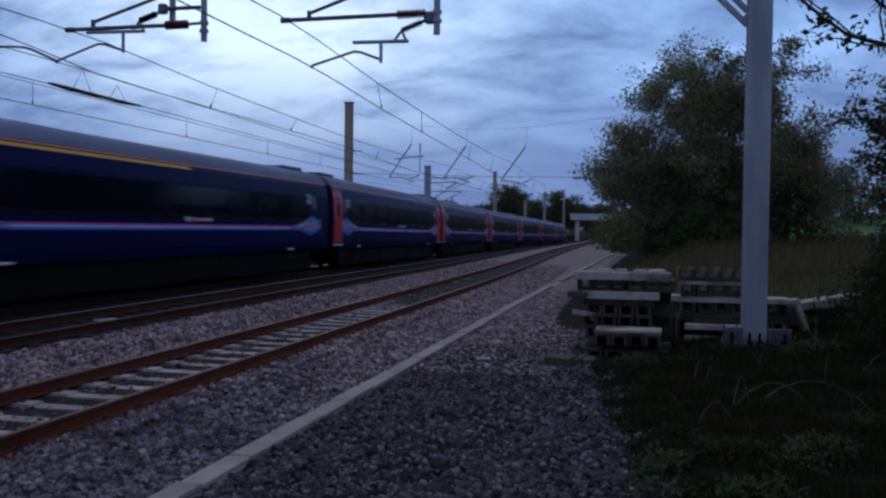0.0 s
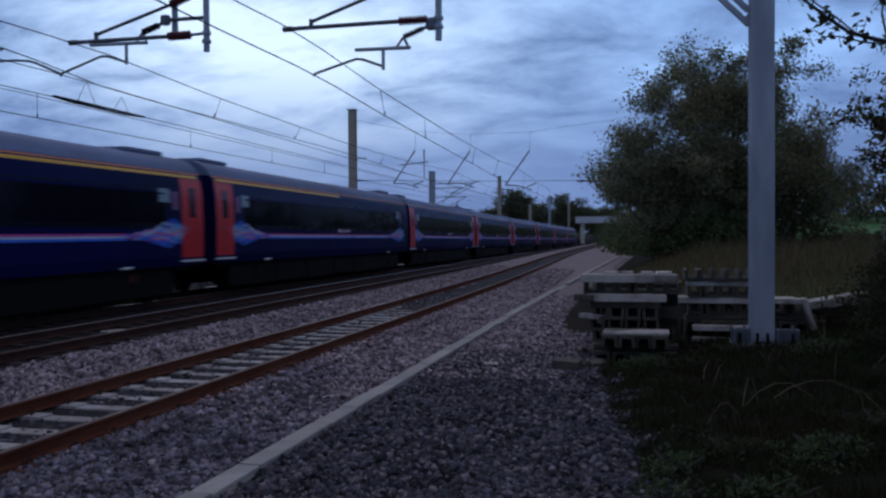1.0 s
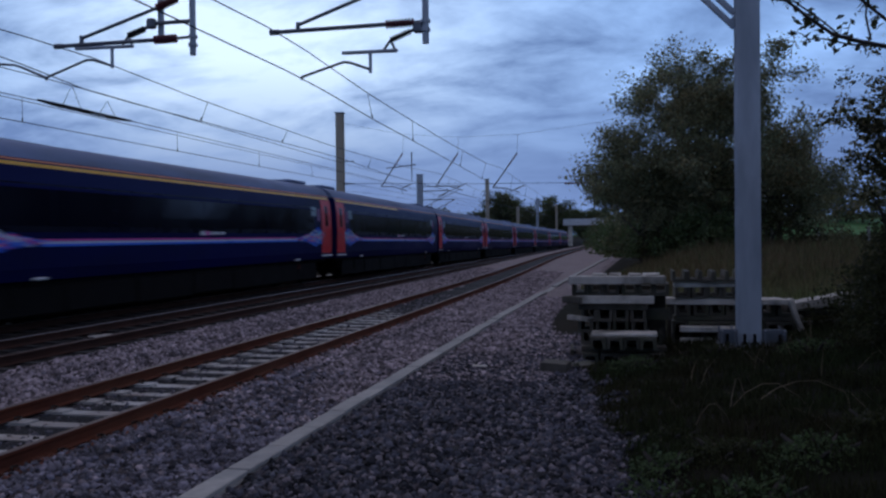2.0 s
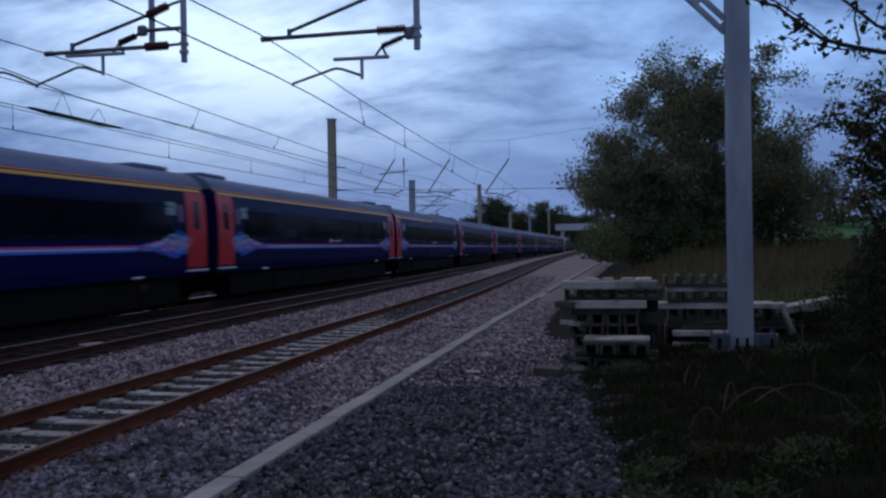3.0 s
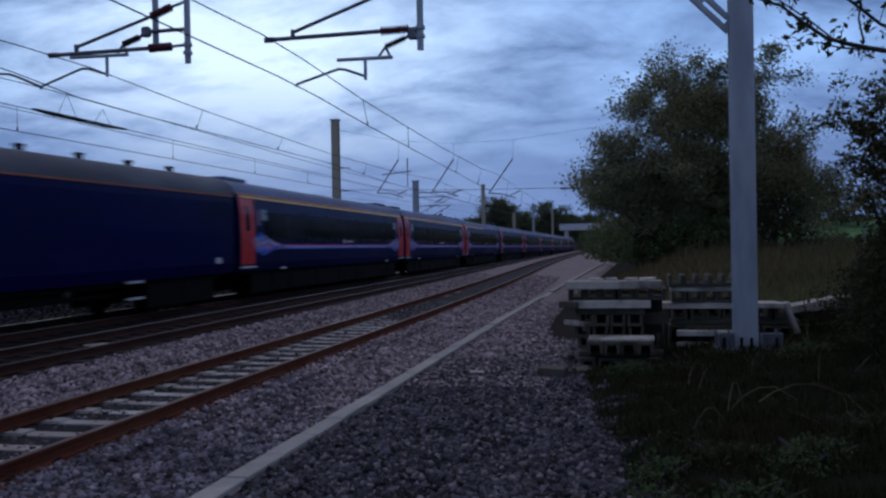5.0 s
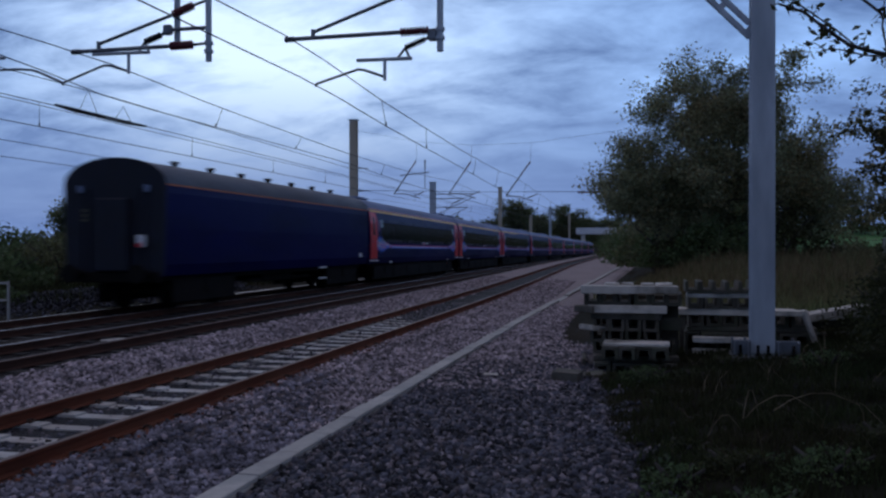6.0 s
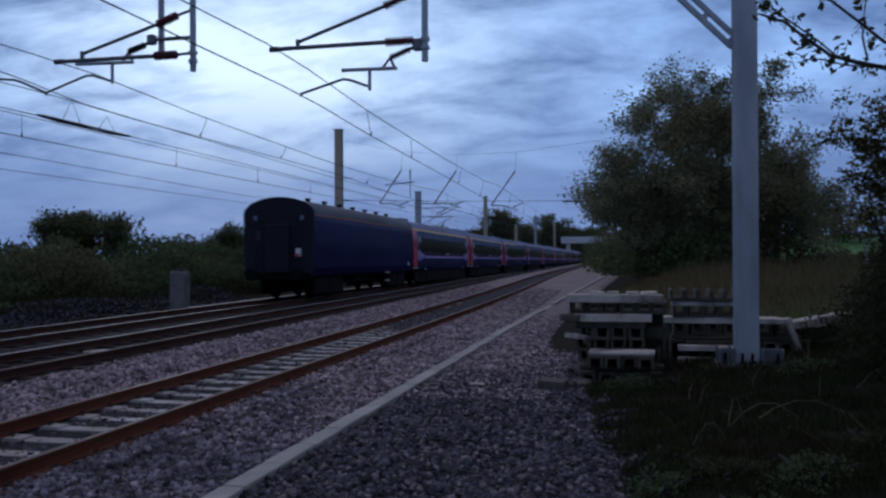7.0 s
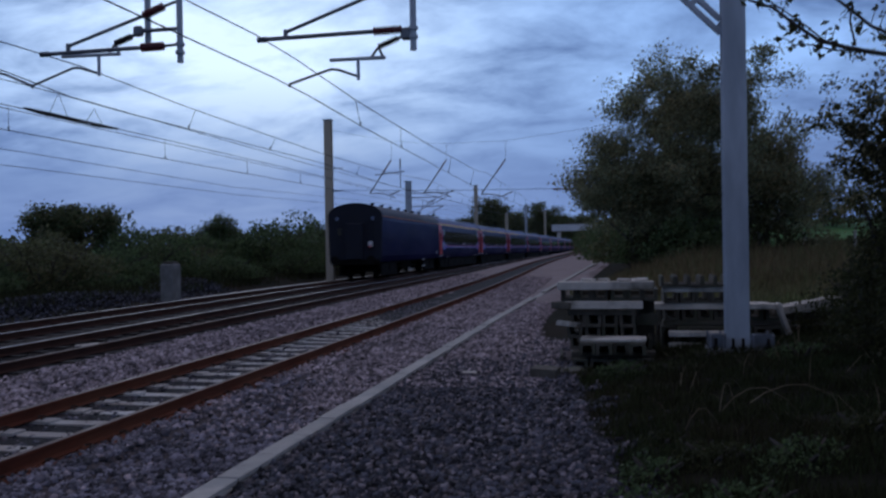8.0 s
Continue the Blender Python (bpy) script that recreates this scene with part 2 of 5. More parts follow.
M_ROOF = material("grey_coach_roof", (0.22, 0.29, 0.47), 0.75, other=(0.20, 0.245, 0.36), spec=0.15, scale=1.5, amount=1, vein=(1, 0.3, 1),
                  stain=(0.17, 0.20, 0.27), stain_scale=0.6)
M_VANROOF = material("pale_grey_van_roof", (0.17, 0.195, 0.22), 0.8, spec=0.15, other=(0.10, 0.11, 0.15), scale=1.5, amount=1, vein=(1, 0.3, 1),
                     stain=(0.12, 0.125, 0.14), stain_scale=0.7)
M_RED = material("red_door_paint", (0.74, 0.028, 0.035), 0.4, other=(0.62, 0.022, 0.03), scale=2, amount=0.8)
M_RUSTED = material("dull_red_panel", (0.35, 0.06, 0.04), 0.6, scale=6, amount=0.6)
M_GLASS = material("tinted_coach_glass", (0.005, 0.006, 0.016), 0.1, spec=0.2, scale=1, amount=0.3)
M_YELLOW = material("yellow_stripe_paint", (0.95, 0.50, 0.02), 0.4, scale=3, amount=0.25)
M_ORANGE = material("orange_line_paint", (0.80, 0.24, 0.10), 0.4, scale=3, amount=0.25)
M_PINK = material("pink_stripe_paint", (0.85, 0.09, 0.46), 0.35, scale=2, amount=0.2)
M_BLUE = material("light_blue_stripe_paint", (0.05, 0.22, 0.92), 0.35, scale=2, amount=0.2)
M_PALE = material("pale_stripe_paint", (0.66, 0.72, 0.9), 0.35, scale=2, amount=0.2)
M_DEEP = material("blue_swirl_paint", (0.012, 0.10, 0.62), 0.35, scale=2, amount=0.3)
M_CYAN = material("cyan_swirl_paint", (0.10, 0.62, 0.95), 0.35, scale=2, amount=0.3)
M_WHITE = material("white_sign_paint", (0.75, 0.76, 0.78), 0.5, scale=4, amount=0.15)
M_FROST = material("frosted_glass", (0.30, 0.42, 0.48), 0.5, scale=4, amount=0.3)
M_MAUVE = material("mauve_sticker", (0.32, 0.14, 0.30), 0.5, scale=6, amount=0.6)
M_BLACK = material("black_rubber", (0.012, 0.012, 0.013), 0.7, scale=6, amount=0.5)
M_LEAF = material("oak_leaf", (0.11, 0.13, 0.06), 0.5, other=(0.14, 0.125, 0.06), scale=0.35, amount=1, island=0.5, spec=0.3, through_light=0.5)
M_LEAF_AUTUMN = material("turning_leaf", (0.27, 0.21, 0.11), 0.5, other=(0.20, 0.20, 0.10), scale=0.4, amount=1, island=0.5, spec=0.3, through_light=0.5)
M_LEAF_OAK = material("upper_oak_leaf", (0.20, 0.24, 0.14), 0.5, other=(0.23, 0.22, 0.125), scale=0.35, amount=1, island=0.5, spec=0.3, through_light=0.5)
# Darker copy of the leaf, with the shade below the trees in its colour.
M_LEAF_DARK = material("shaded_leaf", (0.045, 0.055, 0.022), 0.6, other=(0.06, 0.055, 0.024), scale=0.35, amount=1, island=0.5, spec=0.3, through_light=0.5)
# Brighter copy of the grass blade, standing for the better lit bank.
M_BANK = material("lit_bank_grass_blade", (0.125, 0.175, 0.065), 0.75, other=(0.19, 0.13, 0.075), scale=0.5, amount=1, island=0.45, spec=0.25, through_light=0.5)
M_LEAF_GREEN = material("hedge_leaf", (0.07, 0.12, 0.05), 0.6, other=(0.10, 0.12, 0.05), scale=0.25, amount=1, island=0.5, spec=0.3, through_light=0.5)
M_BARK = material("bark", (0.075, 0.062, 0.05), 0.95, other=(0.04, 0.034, 0.028), scale=10, amount=1, bump=0.02, vein=(1, 1, 0.25))
M_FIELD = material("field_grass", (0.11, 0.25, 0.085), 0.9, other=(0.085, 0.19, 0.065), scale=0.5, amount=1, bump=0.05, bump_scale=3, spec=0.2)

# ---------------------------------------------------------------- building helpers


def part(name, bm, mat, parent=None, label="", smooth_faces=False):
    """Links a bmesh or a mesh as one mesh object under a thing or a part."""
    if isinstance(bm, bmesh.types.BMesh):
        me = bpy.data.meshes.new(name)
        bm.to_mesh(me)
        bm.free()
        for m in (mat if isinstance(mat, (list, tuple)) else [mat]):
            me.materials.append(m)
        if smooth_faces:
            for p in me.polygons:
                p.use_smooth = True
    else:
        me = bm
    ob = new(name, me)
    if parent:
        ob.parent = parent
    return tagged(ob, label)


def thing(name, label, category, group="", kind="", m=None):
    ob = tagged(new(name), label, category, group, kind)
    if m:
        ob.matrix_basis = m
    return ob


def box(bm, x0, x1, y0, y1, z0, z1, bevel=0.0, m=None, index=0):
    """A box with bevelled edges."""
    made = bmesh.ops.create_cube(bm, size=1.0, matrix=Matrix.Translation(((x0 + x1) / 2, (y0 + y1) / 2, (z0 + z1) / 2))
                                 @ Matrix.Diagonal((x1 - x0, y1 - y0, z1 - z0, 1)))["verts"]
    if bevel:
        edges = list({e for v in made for e in v.link_edges})
        made = list({v for f in bmesh.ops.bevel(bm, geom=edges, offset=bevel, segments=1, affect="EDGES")["faces"] for v in f.verts})
    if m:
        bmesh.ops.transform(bm, matrix=m, verts=made)
    if index:
        for f in {f for v in made for f in v.link_faces}:
            f.material_index = index
    return made


def tube(bm, a, b, r, r2=None, sides=8):
    """A round bar from a to b."""
    a, b = Vector(a), Vector(b)
    d = b - a
    m = Matrix.Translation((a + b) / 2) @ d.to_track_quat("Z", "Y").to_matrix().to_4x4()
    return bmesh.ops.create_cone(bm, cap_ends=True, segments=sides, radius1=r, radius2=r if r2 is None else r2, depth=d.length, matrix=m)["verts"]


def pipe(bm, pts, r, sides=6, ends=None):
    """A bent bar through points; r may be one number or one for each point."""
    pts = [Vector(p) for p in pts]
    rs = r if isinstance(r, (list, tuple)) else [r] * len(pts)
    rings = []
    for i, p in enumerate(pts):
        d = (pts[min(i + 1, len(pts) - 1)] - pts[max(i - 1, 0)]).normalized()
        q = d.to_track_quat("Z", "Y")
        rings.append([bm.verts.new(p + q @ Vector((math.cos(k / sides * math.tau) * rs[i], math.sin(k / sides * math.tau) * rs[i], 0))) for k in range(sides)])
    for a, b in zip(rings, rings[1:]):
        for k in range(sides):
            bm.faces.new((a[k], a[(k + 1) % sides], b[(k + 1) % sides], b[k]))
    bm.faces.new(rings[0][::-1])
    bm.faces.new(rings[-1])


def sweep(bm, profile, stations, closed=True, index=None):
    """A profile of (across, up) carried along stations of (x, y, z)."""
    rows = [[bm.verts.new((x + u, y, z + w)) for u, w in profile] for x, y, z in stations]
    n = len(profile)
    for a, b in zip(rows, rows[1:]):
        for k in range(n if closed else n - 1):
            f = bm.faces.new((a[k], b[k], b[(k + 1) % n], a[(k + 1) % n]))
            if index:
                f.material_index = index[k]
    if closed:
        bm.faces.new(rows[0])
        bm.faces.new(rows[-1][::-1])
    bmesh.ops.recalc_face_normals(bm, faces=bm.faces)


def raw_mesh(name, verts, faces, mat):
    """A mesh from arrays of corners and of equal-sized faces."""
    me = bpy.data.meshes.new(name)
    k = faces.shape[1]
    me.vertices.add(len(verts))
    me.vertices.foreach_set("co", np.ascontiguousarray(verts, dtype=np.float32).ravel())
    me.loops.add(faces.size)
    me.loops.foreach_set("vertex_index", np.ascontiguousarray(faces, dtype=np.int32).ravel())
    me.polygons.add(len(faces))
    me.polygons.foreach_set("loop_start", np.arange(0, faces.size, k, dtype=np.int32))
    me.update(calc_edges=True)
    for m in (mat if isinstance(mat, (list, tuple)) else [mat]):
        me.materials.append(m)
    return me


rng = np.random.default_rng(5)


def turns(n):
    """n random turns as matrices."""
    q = rng.normal(size=(n, 4))
    q /= np.linalg.norm(q, axis=1, keepdims=True)
    w, x, y, z = q.T
    return np.stack([1 - 2 * (y * y + z * z), 2 * (x * y - z * w), 2 * (x * z + y * w),
                     2 * (x * y + z * w), 1 - 2 * (x * x + z * z), 2 * (y * z - x * w),
                     2 * (x * z - y * w), 2 * (y * z + x * w), 1 - 2 * (x * x + y * y)], -1).reshape(n, 3, 3)


def leaf_mesh(name, centres, size, mat, hang=0.0):
    """Folded leaves, four triangles each, one at every centre."""
    n = len(centres)
    shape = np.array([(0, -1, 0), (0.52, -0.1, 0.16), (0, 1, 0.0), (-0.52, -0.1, 0.16)], dtype=float) * 0.5
    s = size * rng.uniform(0.6, 1.35, (n, 1, 1))
    v = np.einsum("nij,kj->nki", turns(n), shape) * s + np.asarray(centres)[:, None, :]
    f = np.array([(0, 1, 2), (0, 2, 3)])
    faces = (np.arange(n)[:, None, None] * 4 + f[None]).reshape(-1, 3)
    return raw_mesh(name, v.reshape(-1, 3), faces, mat)


def stone_mesh(name, centres, size, mat):
    """Broken angular stones of twelve faces."""
    ico = np.array([(x, y, z) for x in (-1, 1) for y in (-1, 1) for z in (-1, 1)]) * 0.72
    tri = np.array([(0, 1, 3), (0, 3, 2), (4, 6, 7), (4, 7, 5), (0, 4, 5), (0, 5, 1), (2, 3, 7), (2, 7, 6), (0, 2, 6), (0, 6, 4), (1, 5, 7), (1, 7, 3)])
    n = len(centres)
    v = ico[None] * rng.uniform(0.45, 1.25, (n, 8, 3)) * rng.uniform(0.6, 1.2, (n, 1, 3))
    v = np.einsum("nij,nkj->nki", turns(n), v) * (size * rng.uniform(0.55, 1.4, (n, 1, 1)) * 0.5) + np.asarray(centres)[:, None, :]
    faces = (np.arange(n)[:, None, None] * 8 + tri[None]).reshape(-1, 3)
    return raw_mesh(name, v.reshape(-1, 3), faces, mat)

# ---------------------------------------------------------------- ground and ballast


def graded(edges):
    """Steps of growing width: edges of (start, end, step)."""
    out = []
    for a, b, s in edges:
        k = max(1, int(round((b - a) / s)))
        out += [a + (b - a) * i / k for i in range(k)]
    return out + [edges[-1][1]]


def build_ground():
    xs = graded([(-2500, -300, 500), (-300, -60, 30), (-60, -24, 3), (-24, -16, 0.5), (-16, -3, 2.6), (-3, 6, 0.22), (6, 20, 1), (20, 60, 5), (60, 300, 40), (300, 2500, 500)])
    ys = graded([(-600, -60, 180), (-60, -4, 8), (-4, 5, 1), (5, 26, 0.25), (26, 60, 1), (60, 140, 4), (140, 300, 16), (300, 3600, 550)])
    v = np.array([(x, y, ground_z(x, min(y, 300.0))) for y in ys for x in xs])
    n = len(xs)
    i = (np.arange(len(ys) - 1)[:, None] * n + np.arange(n - 1)[None]).ravel()
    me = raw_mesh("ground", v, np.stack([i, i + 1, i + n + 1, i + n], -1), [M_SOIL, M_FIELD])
    for p in me.polygons:
        p.use_smooth = True
        if p.center.x > 5.5 and p.center.y > 30 or abs(p.center.x) > 60:
            p.material_index = 1
    tagged(new("ground", me), "rough soil with dark grass and a green field", "ground", kind="structure")


def bed_z(u, y):
    """Top of the ballast at u across the line."""
    z = -0.27
    for c, up in ((T1, 0.075), (T2, 0.08), (T3, 0.08)):
        z = max(z, -0.27 + up * (1 - smooth(1.35, 2.3, abs(u - c))))
        if 0.84 < abs(u - c) < 1.35:
            z = max(z, -0.155 if c == T1 else -0.175)
    z = max(z, -0.27 + 0.10 * smooth(-9.4, -8.8, u) * (1 - smooth(-8.4, -7.4, u)))
    z -= 0.4 * smooth(15.8, 17.6, -u)
    if abs(u - T1) < 0.68:
        z += 0.055 * smooth(22.0, 25.5, y)
    z -= 0.35 * smooth(-0.3, 0.9, u - verge(y)) * (1 - smooth(15, 30, y)) + 0.5 * smooth(0.65, 1.85, u + bend(y) - trough_x(y)) * smooth(15, 30, y)
    return z + noise.noise((u * 1.3, y * 1.3, 1.0)) * 0.018 + fall(y) + sink(u, y)


def build_ballast():
    us = graded([(-18.5, -7.6, 0.22), (-7.6, -3.4, 0.15), (-3.4, 2.4, 0.15)])
    ys = graded([(-40, 0, 8), (0, 5, 0.5), (5, 30, 0.2), (30, 70, 0.8), (70, 300, 5)])
    v = np.array([(u + bend(y), y, bed_z(u, y)) for y in ys for u in us])
    n = len(us)
    i = (np.arange(len(ys) - 1)[:, None] * n + np.arange(n - 1)[None]).ravel()
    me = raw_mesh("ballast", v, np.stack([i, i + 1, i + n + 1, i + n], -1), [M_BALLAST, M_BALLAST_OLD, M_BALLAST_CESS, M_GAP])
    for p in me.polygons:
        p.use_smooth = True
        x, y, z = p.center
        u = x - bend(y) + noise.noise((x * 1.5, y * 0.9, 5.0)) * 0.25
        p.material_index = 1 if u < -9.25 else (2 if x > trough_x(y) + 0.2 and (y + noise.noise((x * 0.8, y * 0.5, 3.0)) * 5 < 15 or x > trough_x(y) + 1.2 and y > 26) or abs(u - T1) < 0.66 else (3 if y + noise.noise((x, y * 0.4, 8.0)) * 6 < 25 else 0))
    tagged(new("ballast", me), "grey stone ballast bed under the railway tracks", "ballast", kind="structure")


def scatter(n, u0, u1, y0, y1, sink=0.0, near=1.0):
    """Places of loose stones on the bed, thinner with distance."""
    out = []
    ys = y0 + (y1 - y0) * rng.random(n) ** near
    us = rng.uniform(u0, u1, n)
    for u, y in zip(us, ys):
        over = u - verge(y) - 0.5 * noise.noise((u * 1.6, y * 1.6, 4.0)) - 0.3 * noise.noise((u * 5, y * 5, 6.0))
        if over < 0.05 or (over < 0.7 and rng.random() < 0.025):
            out.append((u + bend(y), y, max(bed_z(u, y), ground_z(u + bend(y), y) + 0.01 if over > -0.3 and y < 14 and u > -1.5 else -9.0) - sink))
    return np.array(out)


build_ground()
build_ballast()
near = scatter(12500, -5.45, TROUGH - 0.13, 5.5, 28, near=1.5)
# the stones close by are older and bluer, in patches
older = np.array([y + 5.0 * noise.noise((x * 0.9, y * 0.5, 6.0)) + rng.normal() * 1.6 < 10.5 for x, y, z in near])
loose = np.concatenate([near[~older], scatter(13500, -9.3, -7.3, 8.0, 34, near=1.3), scatter(8500, TROUGH + 0.13, -1.3, 13, 31),
                        scatter(9000, -5.45, TROUGH - 0.13, 24, 52), scatter(6500, -9.3, -7.3, 30, 54)])
tagged(new("ballast_stones", stone_mesh("ballast_stones", loose, 0.075, M_STONE)), "loose pale granite ballast stones beside the track", "stones", kind="stuff")
tagged(new("older_stones", stone_mesh("older_stones", near[older], 0.075, M_STONE_OLD)), "older blue-grey ballast stones beside the track", "stones", kind="stuff")
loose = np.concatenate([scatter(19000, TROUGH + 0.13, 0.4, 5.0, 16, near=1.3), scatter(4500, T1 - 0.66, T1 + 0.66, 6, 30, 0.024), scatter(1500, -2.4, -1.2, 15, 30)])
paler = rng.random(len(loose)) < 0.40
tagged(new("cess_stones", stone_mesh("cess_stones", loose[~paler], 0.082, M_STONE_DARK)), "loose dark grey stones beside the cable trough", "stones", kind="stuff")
tagged(new("mixed_stones", stone_mesh("mixed_stones", loose[paler], 0.074, M_STONE_MIXED)), "paler grey and pinkish stones among the dark ones", "stones", kind="stuff")
loose = np.concatenate([scatter(1500, T1 + s * GAUGE + a, T1 + s * GAUGE + b, 5.0, 40, 0.01, near=1.4) for s, a, b in ((1, 0.08, 0.3), (-1, -0.25, -0.08))])
tagged(new("rusty_stones", stone_mesh("rusty_stones", loose, 0.07, M_STONE_RUST)), "rust-stained ballast stones beside the rails", "stones", kind="stuff")

# ---------------------------------------------------------------- tracks
LINE = graded([(-60, 0, 10), (0, 60, 3), (60, 320, 6)])
RAIL = [(-0.07, -0.159), (0.07, -0.159), (0.07, -0.147), (0.012, -0.13), (0.012, -0.045), (0.035, -0.036), (0.035, -0.006), (0.029, 0.0),
        (-0.029, 0.0), (-0.035, -0.006), (-0.035, -0.036), (-0.012, -0.045), (-0.012, -0.13), (-0.07, -0.147)]


def sleeper_mesh(mat):
    bm = bmesh.new()
    w = 0.135
    for a, b, low in ((-1.25, -0.45, 0.0), (-0.45, 0.45, 0.025), (0.45, 1.25, 0.0)):
        vs = box(bm, a, b, -w, w, -0.2, -low)
        for v in vs:
            if v.co.z > -0.1:
                v.co.y *= 0.82
    me = bpy.data.meshes.new("sleeper")
    bm.to_mesh(me)
    bm.free()
    me.materials.append(mat)
    return me


def clip_mesh():
    bm = bmesh.new()
    for c in (-GAUGE, GAUGE):
        for s in (-1, 1):
            x = c + s * 0.09
            pipe(bm, [(x + s * 0.05, -0.05, 0.01), (x + s * 0.05, 0.04, 0.03), (x, 0.05, 0.035), (x - s * 0.02, 0, 0.035), (x + s * 0.02, -0.05, 0.03)], 0.012, 5)
    me = bpy.data.meshes.new("rail_clip")
    bm.to_mesh(me)
    bm.free()
    me.materials.append(M_CLIP)
    return me


def build_track(name, centre, heads, side, sleeper, y0, y1, label, clips=None):
    track = thing(name, label, "railway track", kind="structure")
    for s, head in zip((1, -1), heads):
        bm = bmesh.new()
        index = [0] * len(RAIL)
        index[6] = index[7] = index[8] = 1
        sweep(bm, RAIL, [(centre + s * GAUGE + bend(y), y, fall(y) + sink(centre, y)) for y in LINE], index=index)
        part("rail", bm, [side, head], track)
    y = y0
    while y < y1:
        turn = math.atan(heading(y))
        ob = part("sleeper", sleeper, None, track)
        ob.matrix_basis = pose(centre + bend(y), y + random.uniform(-0.02, 0.02), -0.161 + fall(y) + sink(centre, y), 0, 0, math.degrees(turn) + random.uniform(-0.5, 0.5))
        if clips and y < 32:
            part("rail_clip", clips, None, ob, "bent steel rail clips")
        y += 0.65
    return track


CLIPS = clip_mesh()
build_track("track_1", T1, (M_RAILHEAD, M_RAILHEAD), M_RUST, sleeper_mesh(M_SLEEPER), 4.33, 78, "rusty rails on pale concrete sleepers", CLIPS)
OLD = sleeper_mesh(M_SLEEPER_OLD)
build_track("track_2", T2, (M_RAILHEAD, M_RAILSHINE), M_RUST_DARK, OLD, 8.5, 70, "brown rails on very dark sleepers")
build_track("track_3", T3, (M_RAILSHINE, M_RAILSHINE), M_RUST_DARK, OLD, 8.8, 70, "polished rails on very dark sleepers")

# cable trough with loose lids
trough = thing("cable_trough", "pale concrete cable trough with flush lids beside the track", "cable trough", kind="structure")
bm = bmesh.new()
sweep(bm, [(-0.115, -0.30), (0.115, -0.30), (0.115, -0.055), (-0.115, -0.055)], [(trough_x(y), y, fall(y) - 0.2) for y in graded([(-4, 34, 1), (34, 110, 4)])])
part("trough_wall", bm, M_LID, trough)
bm = bmesh.new()
box(bm, -0.113, 0.113, -0.452, 0.452, -0.05, 0, 0.008)
lid = bpy.data.meshes.new("trough_lid")
bm.to_mesh(lid)
bm.free()
lid.materials.append(M_LID)
y = -3.0
while y < 105:
    if not 33.0 < y < 37.0:
        ob = part("trough_lid", lid, None, trough)
        ob.matrix_basis = pose(trough_x(y) + random.uniform(-0.008, 0.008), y, fall(y) - 0.2 + random.uniform(-0.006, 0.008),
                               random.uniform(-0.4, 0.4), random.uniform(-0.6, 0.6), random.uniform(-0.35, 0.35) - 0.6 * smooth(20, 28, y))
    y += 0.913

# ---------------------------------------------------------------- train


def flank(z):
    """Half width of a coach at height z."""
    pts = ((0.95, 1.35), (1.25, 1.42), (2.3, 1.43), (3.1, 1.395), (3.5, 1.33), (3.70, 1.24))
    for (z0, x0), (z1, x1) in zip(pts, pts[1:]):
        if z <= z1:
            return x0 + (x1 - x0) * max(0.0, (z - z0) / (z1 - z0))
    return 1.24


ROOF = [(1.24, 3.70), (1.15, 3.86), (0.97, 4.02), (0.69, 4.14), (0.35, 4.21), (0, 4.23)]
MESHES = {}


def cached(name, build, mats, smooth_faces=False):
    """A mesh that alike parts share."""
    if name not in MESHES:
        bm = bmesh.new()
        build(bm)
        me = bpy.data.meshes.new(name)
        bm.to_mesh(me)
        bm.free()
        for m in mats:
            me.materials.append(m)
        if smooth_faces:
            for p in me.polygons:
                p.use_smooth = True
            me.set_sharp_from_angle(angle=radians(40))
        MESHES[name] = me
    return MESHES[name]


KX, KZ = 0.965, 0.95                    # width and height of the coaches against their drawing
CAR = Matrix.Diagonal((KX, 1, KZ, 1))


def car_mesh(name, build, mats, smooth_faces=False):
    """A mesh of the train, drawn in the coach's own measures."""
    first = name not in MESHES
    me = cached(name, build, mats, smooth_faces)
    if first:
        me.transform(CAR)
    return me


def side_panel(bm, y0, y1, z0, z1, out, thick=0.012, steps=4, index=0):
    """A skin panel that follows the flank on the right-hand side."""
    zs = [z0 + (z1 - z0) * i / steps for i in range(steps + 1)]
    outer = [[bm.verts.new((flank(z) + out, y, z)) for z in zs] for y in (y0, y1)]
    inner = [[bm.verts.new((flank(z) + out - thick, y, z)) for z in zs] for y in (y0, y1)]
    for i in range(steps):
        bm.faces.new((outer[0][i], outer[1][i], outer[1][i + 1], outer[0][i + 1])).material_index = index
    for k in (0, 1):
        for i in range(steps):
            bm.faces.new((outer[k][i], outer[k][i + 1], inner[k][i + 1], inner[k][i]))
    for i in (0, steps):
        bm.faces.new((outer[0][i], outer[1][i], inner[1][i], inner[0][i]))


def ribbon(bm, f, y0, y1, width, out, steps=40):
    """A painted wavy stripe on the flank: f gives its height along y."""
    last = None
    for i in range(steps + 1):
        t = i / steps
        y = y0 + (y1 - y0) * t
        z = f(y)
        w = width(t) if callable(width) else width
        now = [bm.verts.new((flank(zz) + out, y, zz)) for zz in (z - w / 2, z + w / 2)]
        if last:
            bm.faces.new((last[0], now[0], now[1], last[1]))
        last = now


HALF = 11.2


def coach_body(bm):
    zs = (0.98, 1.25, 1.8, 2.3, 3.1, 3.5, 3.70)
    prof = [(flank(z), z) for z in zs] + [(-flank(z), z) for z in reversed(zs)]
    sweep(bm, prof, [(0, -HALF, 0), (0, HALF, 0)])


